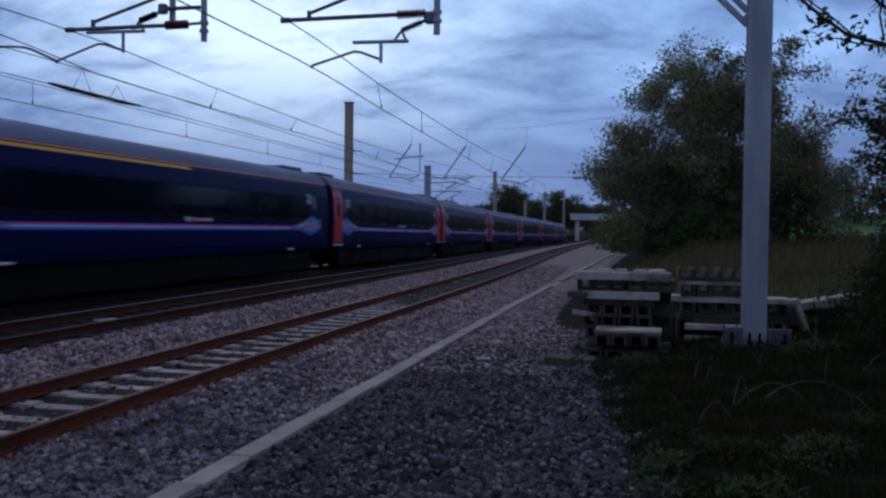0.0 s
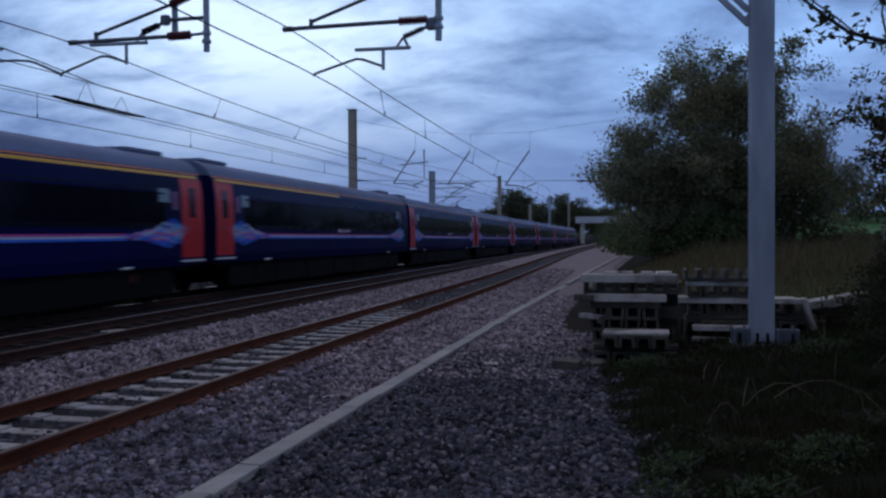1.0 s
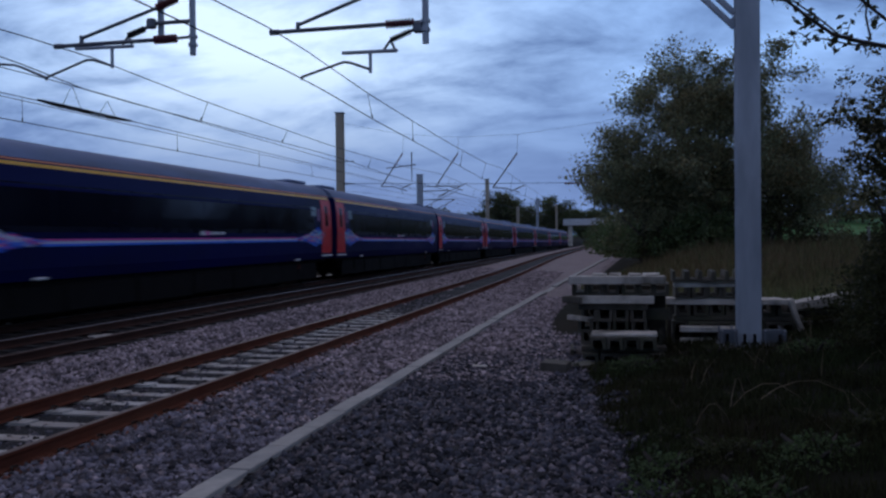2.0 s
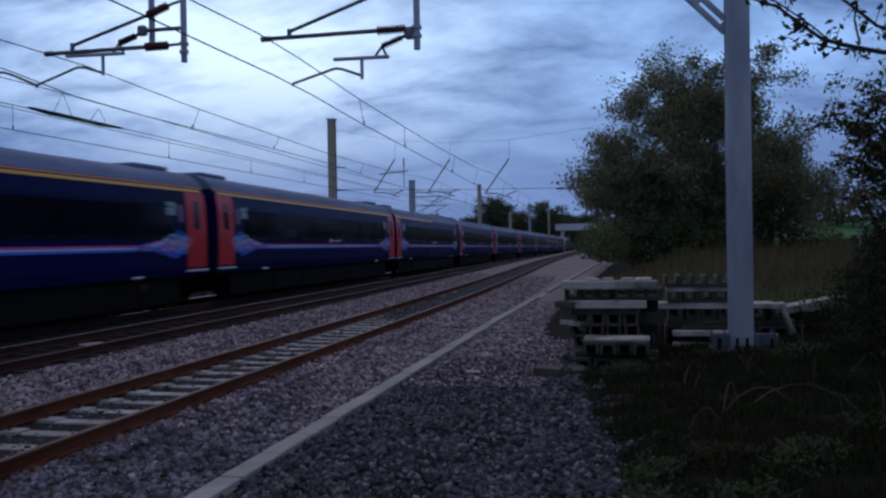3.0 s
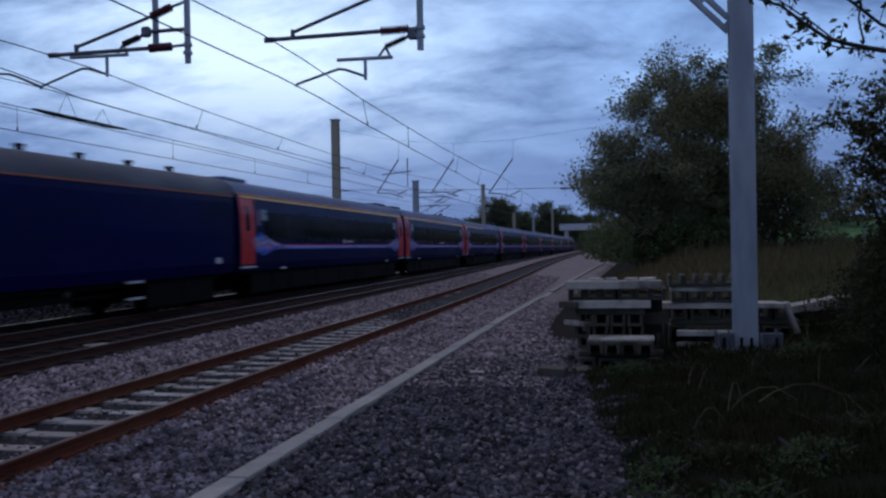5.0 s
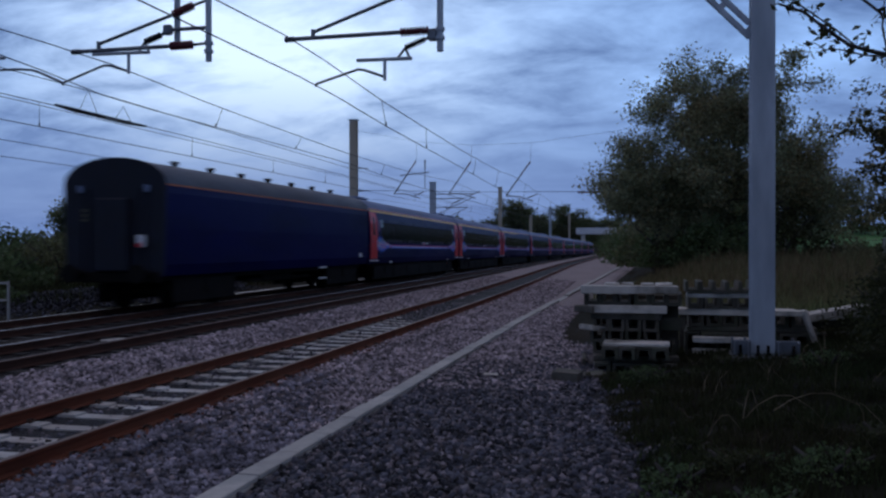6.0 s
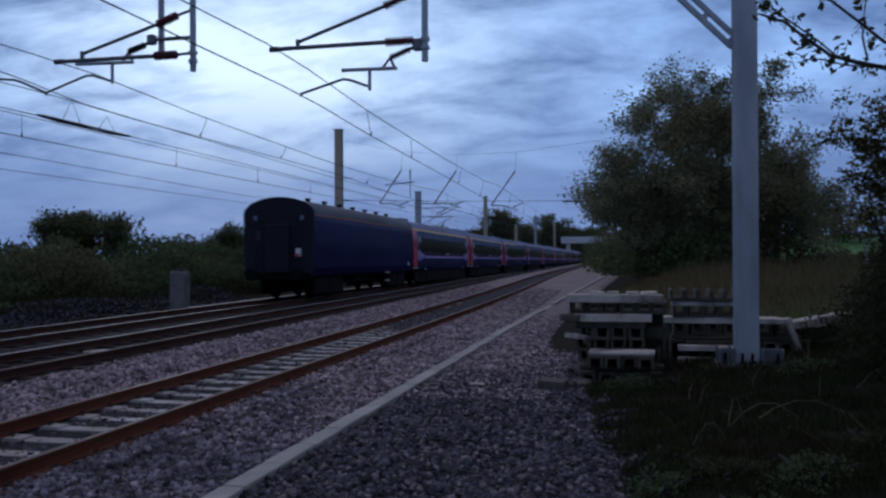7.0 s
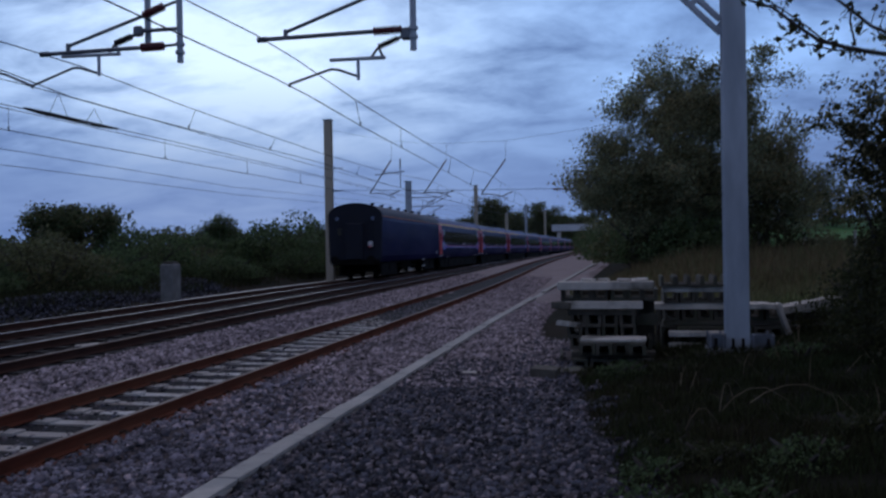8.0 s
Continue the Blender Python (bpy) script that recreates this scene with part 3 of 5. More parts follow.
def coach_roof(bm):
    prof = [(x, z + 0.004) for x, z in ROOF] + [(-x, z + 0.004) for x, z in reversed(ROOF[:-1])]
    sweep(bm, prof, [(0, -HALF - 0.02, 0), (0, -HALF + 0.3, 0), (0, HALF - 0.3, 0), (0, HALF + 0.02, 0)])


def roof_hump(bm):
    box(bm, -0.55, 0.55, -0.9, 0.9, 4.18, 4.32, 0.04)


def gangway(bm):
    box(bm, -0.55, 0.55, -0.36, 0.36, 1.05, 3.5, 0.06)
    for i in range(4):
        box(bm, -0.62, 0.62, -0.30 + i * 0.17, -0.22 + i * 0.17, 1.0, 3.6, 0.02)


def door_leaf(bm):
    side_panel(bm, -0.57, 0.57, 1.22, 3.50, 0.012, 0.03, 8)


def door_edge(bm):
    for y in (-0.585, 0.585):
        side_panel(bm, y - 0.015, y + 0.015, 1.2, 3.505, 0.006, 0.02, 6)
    side_panel(bm, -0.6, 0.6, 3.503, 3.518, 0.0065, 0.02, 1)


def door_pane(bm):
    side_panel(bm, -0.17, 0.17, 2.38, 3.24, 0.018, 0.01, 3)


def door_step(bm):
    box(bm, 1.36, 1.48, -0.6, 0.6, 1.09, 1.15, 0.01)


def door_handle(bm):
    box(bm, 1.436, 1.47, -0.36, -0.22, 2.02, 2.08, 0.01)


def window_band(bm):
    side_panel(bm, -9.25, 9.25, 2.06, 3.16, 0.004, 0.008, 3)


def window_glass(bm):
    side_panel(bm, -1.12, 1.12, 2.20, 3.04, 0.008, 0.012, 3)


def toilet_pane(bm):
    side_panel(bm, -0.27, 0.27, 2.78, 3.16, 0.009, 0.012, 2)


def window_sticker(bm):
    side_panel(bm, -0.13, 0.13, 2.58, 3.10, 0.012, 0.01, 2)


def orange_line(bm):
    ribbon(bm, lambda y: 3.665, -HALF, HALF, 0.045, 0.006, 1)


def pink_line(bm):
    ribbon(bm, lambda y: 1.885, -7.4, 7.4, 0.045, 0.006, 1)


def pale_line(bm):
    ribbon(bm, lambda y: 1.825, -7.4, 7.4, 0.06, 0.006, 1)


def blue_line(bm):
    ribbon(bm, lambda y: 1.765, -7.4, 7.4, 0.06, 0.006, 1)


def ribbons():
    """Flame-like ribbons between the stripe and the door; each is (paint, height, start, stop, width, out), y from 0 at the stripe to 3 at the door."""
    rnd = random.Random(71)
    out = []
    for paint, count, wide, reach, lift in ((M_DEEP, 8, (0.12, 0.24), 0.38, 0.005), (M_BLUE, 8, (0.04, 0.09), 0.42, 0.0078), (M_CYAN, 6, (0.03, 0.07), 0.30, 0.0102),
                                            (M_PINK, 4, (0.03, 0.07), 0.16, 0.0122), (M_PALE, 7, (0.018, 0.032), 0.34, 0.0142)):
        for i in range(count):
            up, amp, speed, phase = rnd.uniform(-0.7, 1.0) * reach, rnd.uniform(0.05, 0.14), rnd.uniform(2.4, 5.0), rnd.uniform(0, 6.3)
            start, stop, w = rnd.uniform(-0.5, 1.0), rnd.uniform(2.2, 3.05), rnd.uniform(*wide)
            if paint is M_CYAN:
                start, stop = rnd.uniform(1.2, 2.0), 3.05
            if paint is M_PINK and i < 2:
                start, stop = -0.15, 2.2 + 0.8 * i

            def height(y, up=up, amp=amp, speed=speed, phase=phase):
                spread = smooth(-0.6, 0.9, y)
                return 1.83 + 0.04 * spread + spread * (up * smooth(0.2, 2.4, y) + amp * math.sin(speed * y + phase) + 0.5 * amp * math.sin(2.9 * speed * y + 2 * phase))
            out.append((paint, height, start, stop, lambda t, w=w: w * (0.06 + 0.94 * smooth(0.0, 0.35, t) * (1 - 0.6 * smooth(0.8, 1.0, t))), lift + i * 0.0003))
    return out


RIBBONS = ribbons()


TITLE = ((-0.75, -0.45, 0.02), (-0.18, 0.05, 0), (0.10, 0.42, 0), (0.47, 0.80, 0))


def title_bar(y0, y1, more):
    return lambda bm: side_panel(bm, y0, y1, 2.01 - more, 2.10 + more, 0.006, 0.004, 1)


def title_mark(bm):
    side_panel(bm, -0.42, -0.22, 1.99, 2.12, 0.006, 0.004, 1)


def lamp_disc(bm):
    box(bm, 1.36, 1.44, -0.22, 0.22, 0.98, 1.05, 0.02)


def underframe(bm):
    box(bm, -1.22, 1.22, -10.9, 10.9, 0.86, 0.99)


def equipment_box(y0, y1, z):
    return lambda bm: box(bm, -1.27, 1.27, y0 + 0.02, y1 - 0.02, z, 0.86, 0.05)


# Boxes are carried down near the rails, standing for the shade under the coach.
BOXES = ((-6.35, -3.4, 0.17), (-3.4, -0.4, 0.14), (-0.4, 2.2, 0.18), (2.2, 6.35, 0.15))


def bogie_frame(bm):
    for s in (-1, 1):
        box(bm, s * 1.02 - 0.07, s * 1.02 + 0.07, -1.95, 1.95, 0.52, 0.74, 0.03)
        for y in (-1.3, 1.3):
            box(bm, s * 1.1 - 0.1, s * 1.1 + 0.1, y - 0.2, y + 0.2, 0.32, 0.66, 0.04)
            tube(bm, (s * 1.06, y - 0.34, 0.36), (s * 1.06, y - 0.34, 0.62), 0.09)
            tube(bm, (s * 1.06, y + 0.34, 0.36), (s * 1.06, y + 0.34, 0.62), 0.09)
        tube(bm, (s * 1.08, 0, 0.45), (s * 1.08, 0, 0.86), 0.2, sides=12)
        # outer plate, deepened to hide pale ground where only shade should show
        box(bm, s * 1.18 - 0.04, s * 1.18 + 0.04, -1.9, 1.9, 0.17, 0.86, 0.03)
    box(bm, -1, 1, -0.35, 0.35, 0.5, 0.82)


def wheelset(bm):
    for s in (-1, 1):
        tube(bm, (s * 0.69, 0, 0), (s * 0.825, 0, 0), 0.457, sides=28)
        tube(bm, (s * 0.66, 0, 0), (s * 0.69, 0, 0), 0.487, sides=28)
        tube(bm, (s * 0.825, 0, 0), (s * 0.84, 0, 0), 0.36, 0.33, sides=20)
        for k in range(3):
            a = k * math.tau / 3
            box(bm, s * 0.845 - 0.012, s * 0.845 + 0.012, -0.04 + 0.2 * math.cos(a), 0.04 + 0.2 * math.cos(a), -0.04 + 0.2 * math.sin(a), 0.04 + 0.2 * math.sin(a))
    tube(bm, (-0.95, 0, 0), (0.95, 0, 0), 0.085, sides=12)


WHEELS = []


def add_bogies(car, where):
    for y in where:
        bogie = part("bogie", car_mesh("bogie", bogie_frame, [M_SKIRT]), None, car, "black four-wheeled bogie frame")
        bogie.matrix_basis = pose(0, y, 0)
        for dy in (-1.3, 1.3):
            w = part("wheelset", cached("wheelset", wheelset, [M_SKIRT, M_RAILSHINE]), None, bogie, "steel wheels on an axle")
            w.matrix_basis = pose(0, dy, 0.457)
            WHEELS.append((w, dy))


FLIP = pose(0, 0, 0, 0, 0, 180)


def build_coach(label, yellow=None, doors=((1, 1), (1, -1), (-1, 1), (-1, -1))):
    car = thing("railway_coach", label, "railway coach", "coaches of the train")
    part("body", car_mesh("coach_body", coach_body, [M_NAVY]), None, car)
    part("roof", car_mesh("coach_roof", coach_roof, [M_ROOF], True), None, car, "dull grey curved roof")
    part("underframe", car_mesh("coach_underframe", underframe, [M_SKIRT]), None, car, "black equipment boxes below the floor")
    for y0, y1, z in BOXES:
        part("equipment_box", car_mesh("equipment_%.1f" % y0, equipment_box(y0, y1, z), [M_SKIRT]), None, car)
    for s in (-1, 1):
        part("data_panel", car_mesh("data_panel", lambda bm: box(bm, 1.225, 1.245, -0.14, 0.14, 0.62, 0.82, 0.004), [M_RUSTED]), None, car, "small dull red panel").matrix_basis = pose(0, 0, 0, 0, 0, 0 if s > 0 else 180) @ pose(0, 8.0, 0)
    for y in (-9.6, 9.6):
        part("roof_vent", car_mesh("roof_vent", roof_hump, [M_ROOF]), None, car).matrix_basis = pose(0, y, 0)
    for s in (-1, 1):
        part("gangway", car_mesh("gangway", gangway, [M_BLACK]), None, car, "black rubber gangway").matrix_basis = pose(0, s * (HALF + 0.0), 0)
    for side in (0, 1):
        m = FLIP if side else Matrix()
        part("cantrail_line", car_mesh("orange_line", orange_line, [M_ORANGE]), None, car, "thin orange line").matrix_basis = m
        part("pink_stripe", car_mesh("pink_line", pink_line, [M_PINK]), None, car).matrix_basis = m
        part("pale_stripe", car_mesh("pale_line", pale_line, [M_PALE]), None, car).matrix_basis = m
        part("blue_stripe", car_mesh("blue_line", blue_line, [M_BLUE]), None, car).matrix_basis = m
        for bar in TITLE:
            part("title_bar", car_mesh("title_bar_%.2f" % bar[0], title_bar(*bar), [M_WHITE]), None, car, "small white bar of lettering").matrix_basis = m @ pose(0, 0.5, 0)
        part("title_mark", car_mesh("title_mark", title_mark, [M_PINK]), None, car).matrix_basis = m @ pose(0, 0.5, 0)
        part("window_band", car_mesh("window_band", window_band, [M_BAND]), None, car, "dark band added over the pillars against sky sheen").matrix_basis = m
        for i in range(8):
            part("window", car_mesh("window_glass", window_glass, [M_GLASS]), None, car, "dark tinted window").matrix_basis = m @ pose(0, -8.05 + 2.3 * i, 0)
        for end in (-1, 1):
            flipped = Matrix.Diagonal((1, -1, 1, 1)) if end < 0 else Matrix()
            for n, (paint, height, start, stop, width, lift) in enumerate(RIBBONS if not side else ()):
                def drawn(bm):
                    ribbon(bm, height, start, stop, width, lift, 30)
                    bmesh.ops.transform(bm, matrix=Matrix.Translation((0, end * 7.35, 0)) @ flipped, verts=bm.verts)
                    bmesh.ops.recalc_face_normals(bm, faces=bm.faces)
                part("swirl", car_mesh("swirl_%d_%d" % (n, end), drawn, [paint]), None, car)
            part("frosted_window", car_mesh("toilet_pane", toilet_pane, [M_FROST]), None, car, "pale frosted window").matrix_basis = m @ pose(0, end * 9.15, 0)
            part("sticker", car_mesh("window_sticker", window_sticker, [M_MAUVE]), None, car).matrix_basis = m @ pose(0, end * 9.68, 0)
            part("step_lamp", car_mesh("lamp_disc", lamp_disc, [M_WHITE]), None, car, "pale axle plate").matrix_basis = m @ pose(0, end * 7.4, 0)
            if ((1, -1)[side], end if not side else -end) not in doors:
                continue
            here = m @ pose(0, end * (HALF - 0.62), 0)
            door = part("door", car_mesh("door_leaf", door_leaf, [M_RED]), None, car, "red slam door")
            door.matrix_basis = here
            part("door_edge", car_mesh("door_edge", door_edge, [M_BLACK]), None, door)
            part("door_window", car_mesh("door_pane", door_pane, [M_GLASS]), None, door)
            part("door_handle", car_mesh("door_handle", door_handle, [M_TUBE]), None, door)
            part("step", car_mesh("door_step", door_step, [M_WHITE]), None, door, "pale worn step edge")
        if yellow:
            y0, y1 = yellow if not side else (-yellow[1], -yellow[0])
            name = "yellow_%.1f_%.1f" % (y0, y1)
            part("yellow_stripe", car_mesh(name, lambda bm: side_panel(bm, y0, y1, 3.525, 3.605, 0.014, 0.01, 1), [M_YELLOW]), None, car, "yellow first class stripe").matrix_basis = m
    add_bogies(car, (-8.0, 8.0))
    return car


VAN_HALF = 8.82


def van_body(bm):
    prof = [(1.36, 0.98), (1.47, 1.3), (1.49, 2.3), (1.47, 3.3), (1.44, 3.55), (-1.44, 3.55), (-1.47, 3.3), (-1.49, 2.3), (-1.47, 1.3), (-1.36, 0.98)]
    sweep(bm, prof, [(0, -VAN_HALF, 0), (0, VAN_HALF, 0)])


def van_end(bm):
    """The closed end wall, with a raised arch under the roof."""
    prof = [(1.47, 1.0), (1.55, 3.5)] + [(1.55 * math.cos(a), 3.55 + 0.735 * math.sin(a)) for a in [i * math.pi / 14 for i in range(0, 15)]] + [(-1.55, 3.5), (-1.47, 1.0)]
    sweep(bm, prof, [(0, -VAN_HALF - 0.05, 0), (0, -VAN_HALF + 0.02, 0)])


def van_roof(bm):
    prof = [(1.47 * math.cos(i * math.pi / 14), 3.555 + 0.71 * math.sin(i * math.pi / 14)) for i in range(15)]
    sweep(bm, prof, [(0, -VAN_HALF - 0.03, 0), (0, VAN_HALF + 0.05, 0)])


def van_vent(bm):
    tube(bm, (0.33, 0, 4.2), (0.33, 0, 4.34), 0.10, sides=10)
    tube(bm, (0.33, 0, 4.34), (0.33, 0, 4.40), 0.16, 0.12, sides=10)


def buffer(bm):
    tube(bm, (0, -0.55, 0), (0, 0, 0), 0.11, sides=12)
    tube(bm, (0, -0.6, 0), (0, -0.55, 0), 0.26, sides=16)


def build_van():
    van = thing("luggage_van", "plain navy windowless van at the tail of the train", "railway van", "coaches of the train")
    part("body", car_mesh("van_body", van_body, [M_NAVY]), None, van)
    part("end_wall", car_mesh("van_end", van_end, [M_END]), None, van, "black closed end wall")
    part("corridor_door", car_mesh("van_door", lambda bm: box(bm, -0.5, 0.5, -VAN_HALF - 0.22, -VAN_HALF - 0.03, 1.1, 3.15, 0.05), [M_END]), None, van)
    for x in (-0.95, -0.72, 0.72, 0.95):
        part("end_rib", car_mesh("van_rib", lambda bm: box(bm, -0.03, 0.03, -VAN_HALF - 0.09, -VAN_HALF - 0.04, 1.1, 3.4, 0.01), [M_END]), None, van).matrix_basis = pose(x, 0, 0)
    part("buffer_beam", car_mesh("van_beam", lambda bm: box(bm, -1.35, 1.35, -VAN_HALF - 0.10, -VAN_HALF + 0.1, 0.80, 1.1, 0.03), [M_SKIRT]), None, van)
    part("roof", car_mesh("van_roof", van_roof, [M_VANROOF], True), None, van, "pale grey arched roof")
    for i in range(7):
        part("roof_vent", car_mesh("van_vent", van_vent, [M_SKIRT]), None, van).matrix_basis = pose(0, -6.33 + 2.2 * i, 0)
    for m in (Matrix(), FLIP):
        part("cantrail_line", car_mesh("van_line", lambda bm: box(bm, 1.44, 1.462, -VAN_HALF, VAN_HALF, 3.51, 3.55), [M_ORANGE]), None, van, "thin orange line").matrix_basis = m
        part("number_panel", car_mesh("van_panel", lambda bm: box(bm, 1.465, 1.482, 7.57, 7.92, 1.32, 1.5), [M_WHITE]), None, van).matrix_basis = m
        part("axle_plate", car_mesh("van_plate", lambda bm: box(bm, 1.3, 1.4, -0.35, 0.35, 0.92, 0.98), [M_WHITE]), None, van).matrix_basis = m @ pose(0, 3.27, 0)
        part("axle_plate", MESHES["van_plate"], None, van).matrix_basis = m @ pose(0, 3.27, -0.42)
    for x in (-0.98, 0.98):
        part("buffer", car_mesh("buffer", buffer, [M_SKIRT]), None, van).matrix_basis = pose(x, -VAN_HALF, 1.06 * KZ)
        part("lamp_bracket", car_mesh("van_bracket", lambda bm: box(bm, -0.07, 0.07, -0.05, 0.02, -0.1, 0.1, 0.01), [M_ROOF]), None, van).matrix_basis = pose(x, -VAN_HALF - 0.06, 3.40 * KZ)
    part("notice_plate", car_mesh("van_notice", lambda bm: [box(bm, -0.1, 0.1, -0.03, 0, -0.05 + i * 0.13, 0.04 + i * 0.13) for i in range(3)], [M_CONC_DARK]), None, van).matrix_basis = pose(-0.85, -VAN_HALF - 0.06, 2.55 * KZ)
    lamp = part("tail_lamp", car_mesh("tail_lamp", lambda bm: box(bm, -0.1, 0.1, -0.2, 0, -0.17, 0.17, 0.03), [M_WHITE]), None, van, "white box tail lamp")
    lamp.matrix_basis = pose(0.86, -VAN_HALF - 0.06, 1.95 * KZ)
    part("lamp_lens", car_mesh("tail_lens", lambda bm: tube(bm, (0, -0.225, 0), (0, -0.2, 0), 0.07, sides=14), [M_RED]), None, lamp, "red lens").matrix_basis = pose(0, 0, -0.1)
    part("underframe", car_mesh("van_underframe", lambda bm: [box(bm, -1.2, 1.2, -8.4, 8.4, 0.84, 0.98), box(bm, -1.0, 1.0, -1.6, 0.9, 0.55, 0.86, 0.04),
                                                           tube(bm, (-0.9, -2.6, 0.62), (-0.9, 2.9, 0.62), 0.06), tube(bm, (0.9, -2.6, 0.62), (0.9, 2.9, 0.62), 0.06)], [M_SKIRT]), None, van)
    part("gangway", car_mesh("gangway", gangway, [M_BLACK]), None, van, "black rubber gangway").matrix_basis = pose(0, VAN_HALF + 0.0, 0)
    add_bogies(van, (-6.0, 6.0))
    return van


PITCH = 23.03
NAVY_LABEL = "navy coach, red doors, pink and blue stripes"
TRAIN = [(build_van(), -8.95)]
for i in range(9):
    yellow = (-11.0, 11.0) if i < 2 else ((-11.0, 0.2) if i == 2 else None)
    doors = ((1, 1), (1, -1), (-1, 1), (-1, -1)) if i != 2 else ((1, -1), (-1, -1))
    TRAIN.append((build_coach(NAVY_LABEL + (", yellow upper stripe" if yellow else ""), yellow, doors), PITCH * (i + 0.5)))
# where the joint of van and first coach is on the line, by time
SPEED = 12.25
JOINT = [(t, -34.88 + SPEED * t) for t in (0.0, 0.5, 1.0, 1.5, 2.25, 3.0, 3.5, 4.0, 4.5, 5.25, 6.0, 6.5, 7.0, 7.5, 8.0)]


def on_line(y):
    """The pose of a vehicle whose middle is at y on track 3."""
    end = [Vector((T3 + bend(v), v, fall(v) + sink(T3, v))) for v in (y - 8.0, y + 8.0)]
    d, mid = end[1] - end[0], (end[0] + end[1]) / 2
    return pose(mid.x, mid.y, mid.z, math.degrees(math.atan2(d.z, d.y)), 0, math.degrees(math.atan2(-d.x, d.y)))

# ---------------------------------------------------------------- overhead line


def insulator(bm, a, b, r=0.092, sheds=9):
    """A ribbed porcelain insulator from a to b."""
    a, b = Vector(a), Vector(b)
    tube(bm, a, b, r * 0.45)
    for i in range(sheds):
        p = a.lerp(b, (i + 0.3) / sheds)
        q = a.lerp(b, (i + 0.8) / sheds)
        tube(bm, p, q, r, r * 0.6, 10)


def h_section(bm, x, y, z0, z1, w, d, t=0.03):
    box(bm, x - w / 2, x + w / 2, y - d / 2, y - d / 2 + t, z0, z1)
    box(bm, x - w / 2, x + w / 2, y + d / 2 - t, y + d / 2, z0, z1)
    box(bm, x - t / 2, x + t / 2, y - d / 2 + t, y + d / 2 - t, z0, z1)


def build_portal():
    """The near portal: a broad mast, knee brace, a lattice beam above and the drop tubes below it."""
    y = PORTAL
    mast = thing("portal_mast", "broad galvanised steel mast on a bolted concrete base", "mast", "portal masts")
    bm = bmesh.new()
    box(bm, 1.605, 1.99, y - 0.2, y - 0.165, 0.0, 7.9, 0.006)
    box(bm, 1.605, 1.99, y + 0.165, y + 0.2, 0.0, 7.9, 0.006)
    box(bm, 1.66, 1.93, y - 0.163, y + 0.163, 0.0, 7.9)
    part("column", bm, M_GALV, mast)
    bm = bmesh.new()
    box(bm, 1.28, 2.42, y - 0.45, y + 0.45, -0.03, 0.02, 0.006)
    part("base_plate", bm, M_TUBE, mast, "galvanised base plate")
    for s in (-1, 1):
        for x in (1.34, 1.555, 2.035, 2.34):
            bm = bmesh.new()
            box(bm, x - 0.012, x + 0.012, y + s * 0.22, y + s * 0.43, 0.022, 0.26, 0.004)
            part("gusset", bm, M_TUBE, mast)
    for x0, x1 in ((1.30, 1.60), (1.995, 2.38)):
        bm = bmesh.new()
        box(bm, x0, x1, y - 0.25, y - 0.225, 0.022, 0.27, 0.01)
        part("side_plate", bm, M_TUBE, mast)
    for x in (1.42, 1.70, 1.86, 2.26):
        bm = bmesh.new()
        tube(bm, (x, y - 0.36, 0.0), (x, y - 0.36, 0.2), 0.025)
        tube(bm, (x, y - 0.36, 0.02), (x, y - 0.36, 0.06), 0.05, sides=6)
        part("bolt", bm, M_SKIRT, mast)
    bm = bmesh.new()
    lean = pose(0, 0, 0, 0, -44, 0)
    for up in (0.0, 0.235):
        box(bm, -0.045, 0.045, -0.05, 0.05, 0, 2.75, 0.008, m=Matrix.Translation((1.6, y, 5.42 + up)) @ lean)
    for k in (0.10, 0.72, 1.5, 2.3):
        box(bm, 0.046, 0.125, -0.04, 0.04, k - 0.05, k + 0.05, m=Matrix.Translation((1.6, y, 5.42)) @ lean)
    part("knee_brace", bm, M_GALV, mast, "doubled steel angle brace")
    bm = bmesh.new()
    box(bm, 1.2, 2.5, y - 0.55, y + 0.55, -0.75, -0.032, 0.04)
    tagged(part("mast_footing", bm, M_CONC_DARK), "mossy concrete footing under the mast", "footing")
    far = thing("portal_mast", "galvanised steel mast beyond the tracks", "mast", "portal masts")
    bm = bmesh.new()
    h_section(bm, -17.5, y, -0.8, 7.9, 0.42, 0.4)
    part("column", bm, M_GALV, far)
    beam = thing("portal_beam", "galvanised lattice beam spanning the tracks", "beam")
    bm = bmesh.new()
    for z in (7.42, 7.86):
        for dy in (-0.2, 0.2):
            box(bm, -17.29, 1.58, y + dy - 0.035, y + dy + 0.035, z - 0.035, z + 0.035)
    part("chord", bm, M_GALV, beam)
    bm = bmesh.new()
    for i in range(18):
        x = -17.2 + i * 1.04
        for dy in (-0.2, 0.2):
            tube(bm, (x, y + dy, 7.42), (x + 1.04, y + dy, 7.86) if i % 2 else (x + 1.04, y + dy, 7.42), 0.02, sides=5)
            tube(bm, (x, y + dy, 7.42 if i % 2 else 7.86), (x + 1.04, y + dy, 7.86 if i % 2 else 7.42), 0.02, sides=5)
    part("lacing", bm, M_GALV, beam)


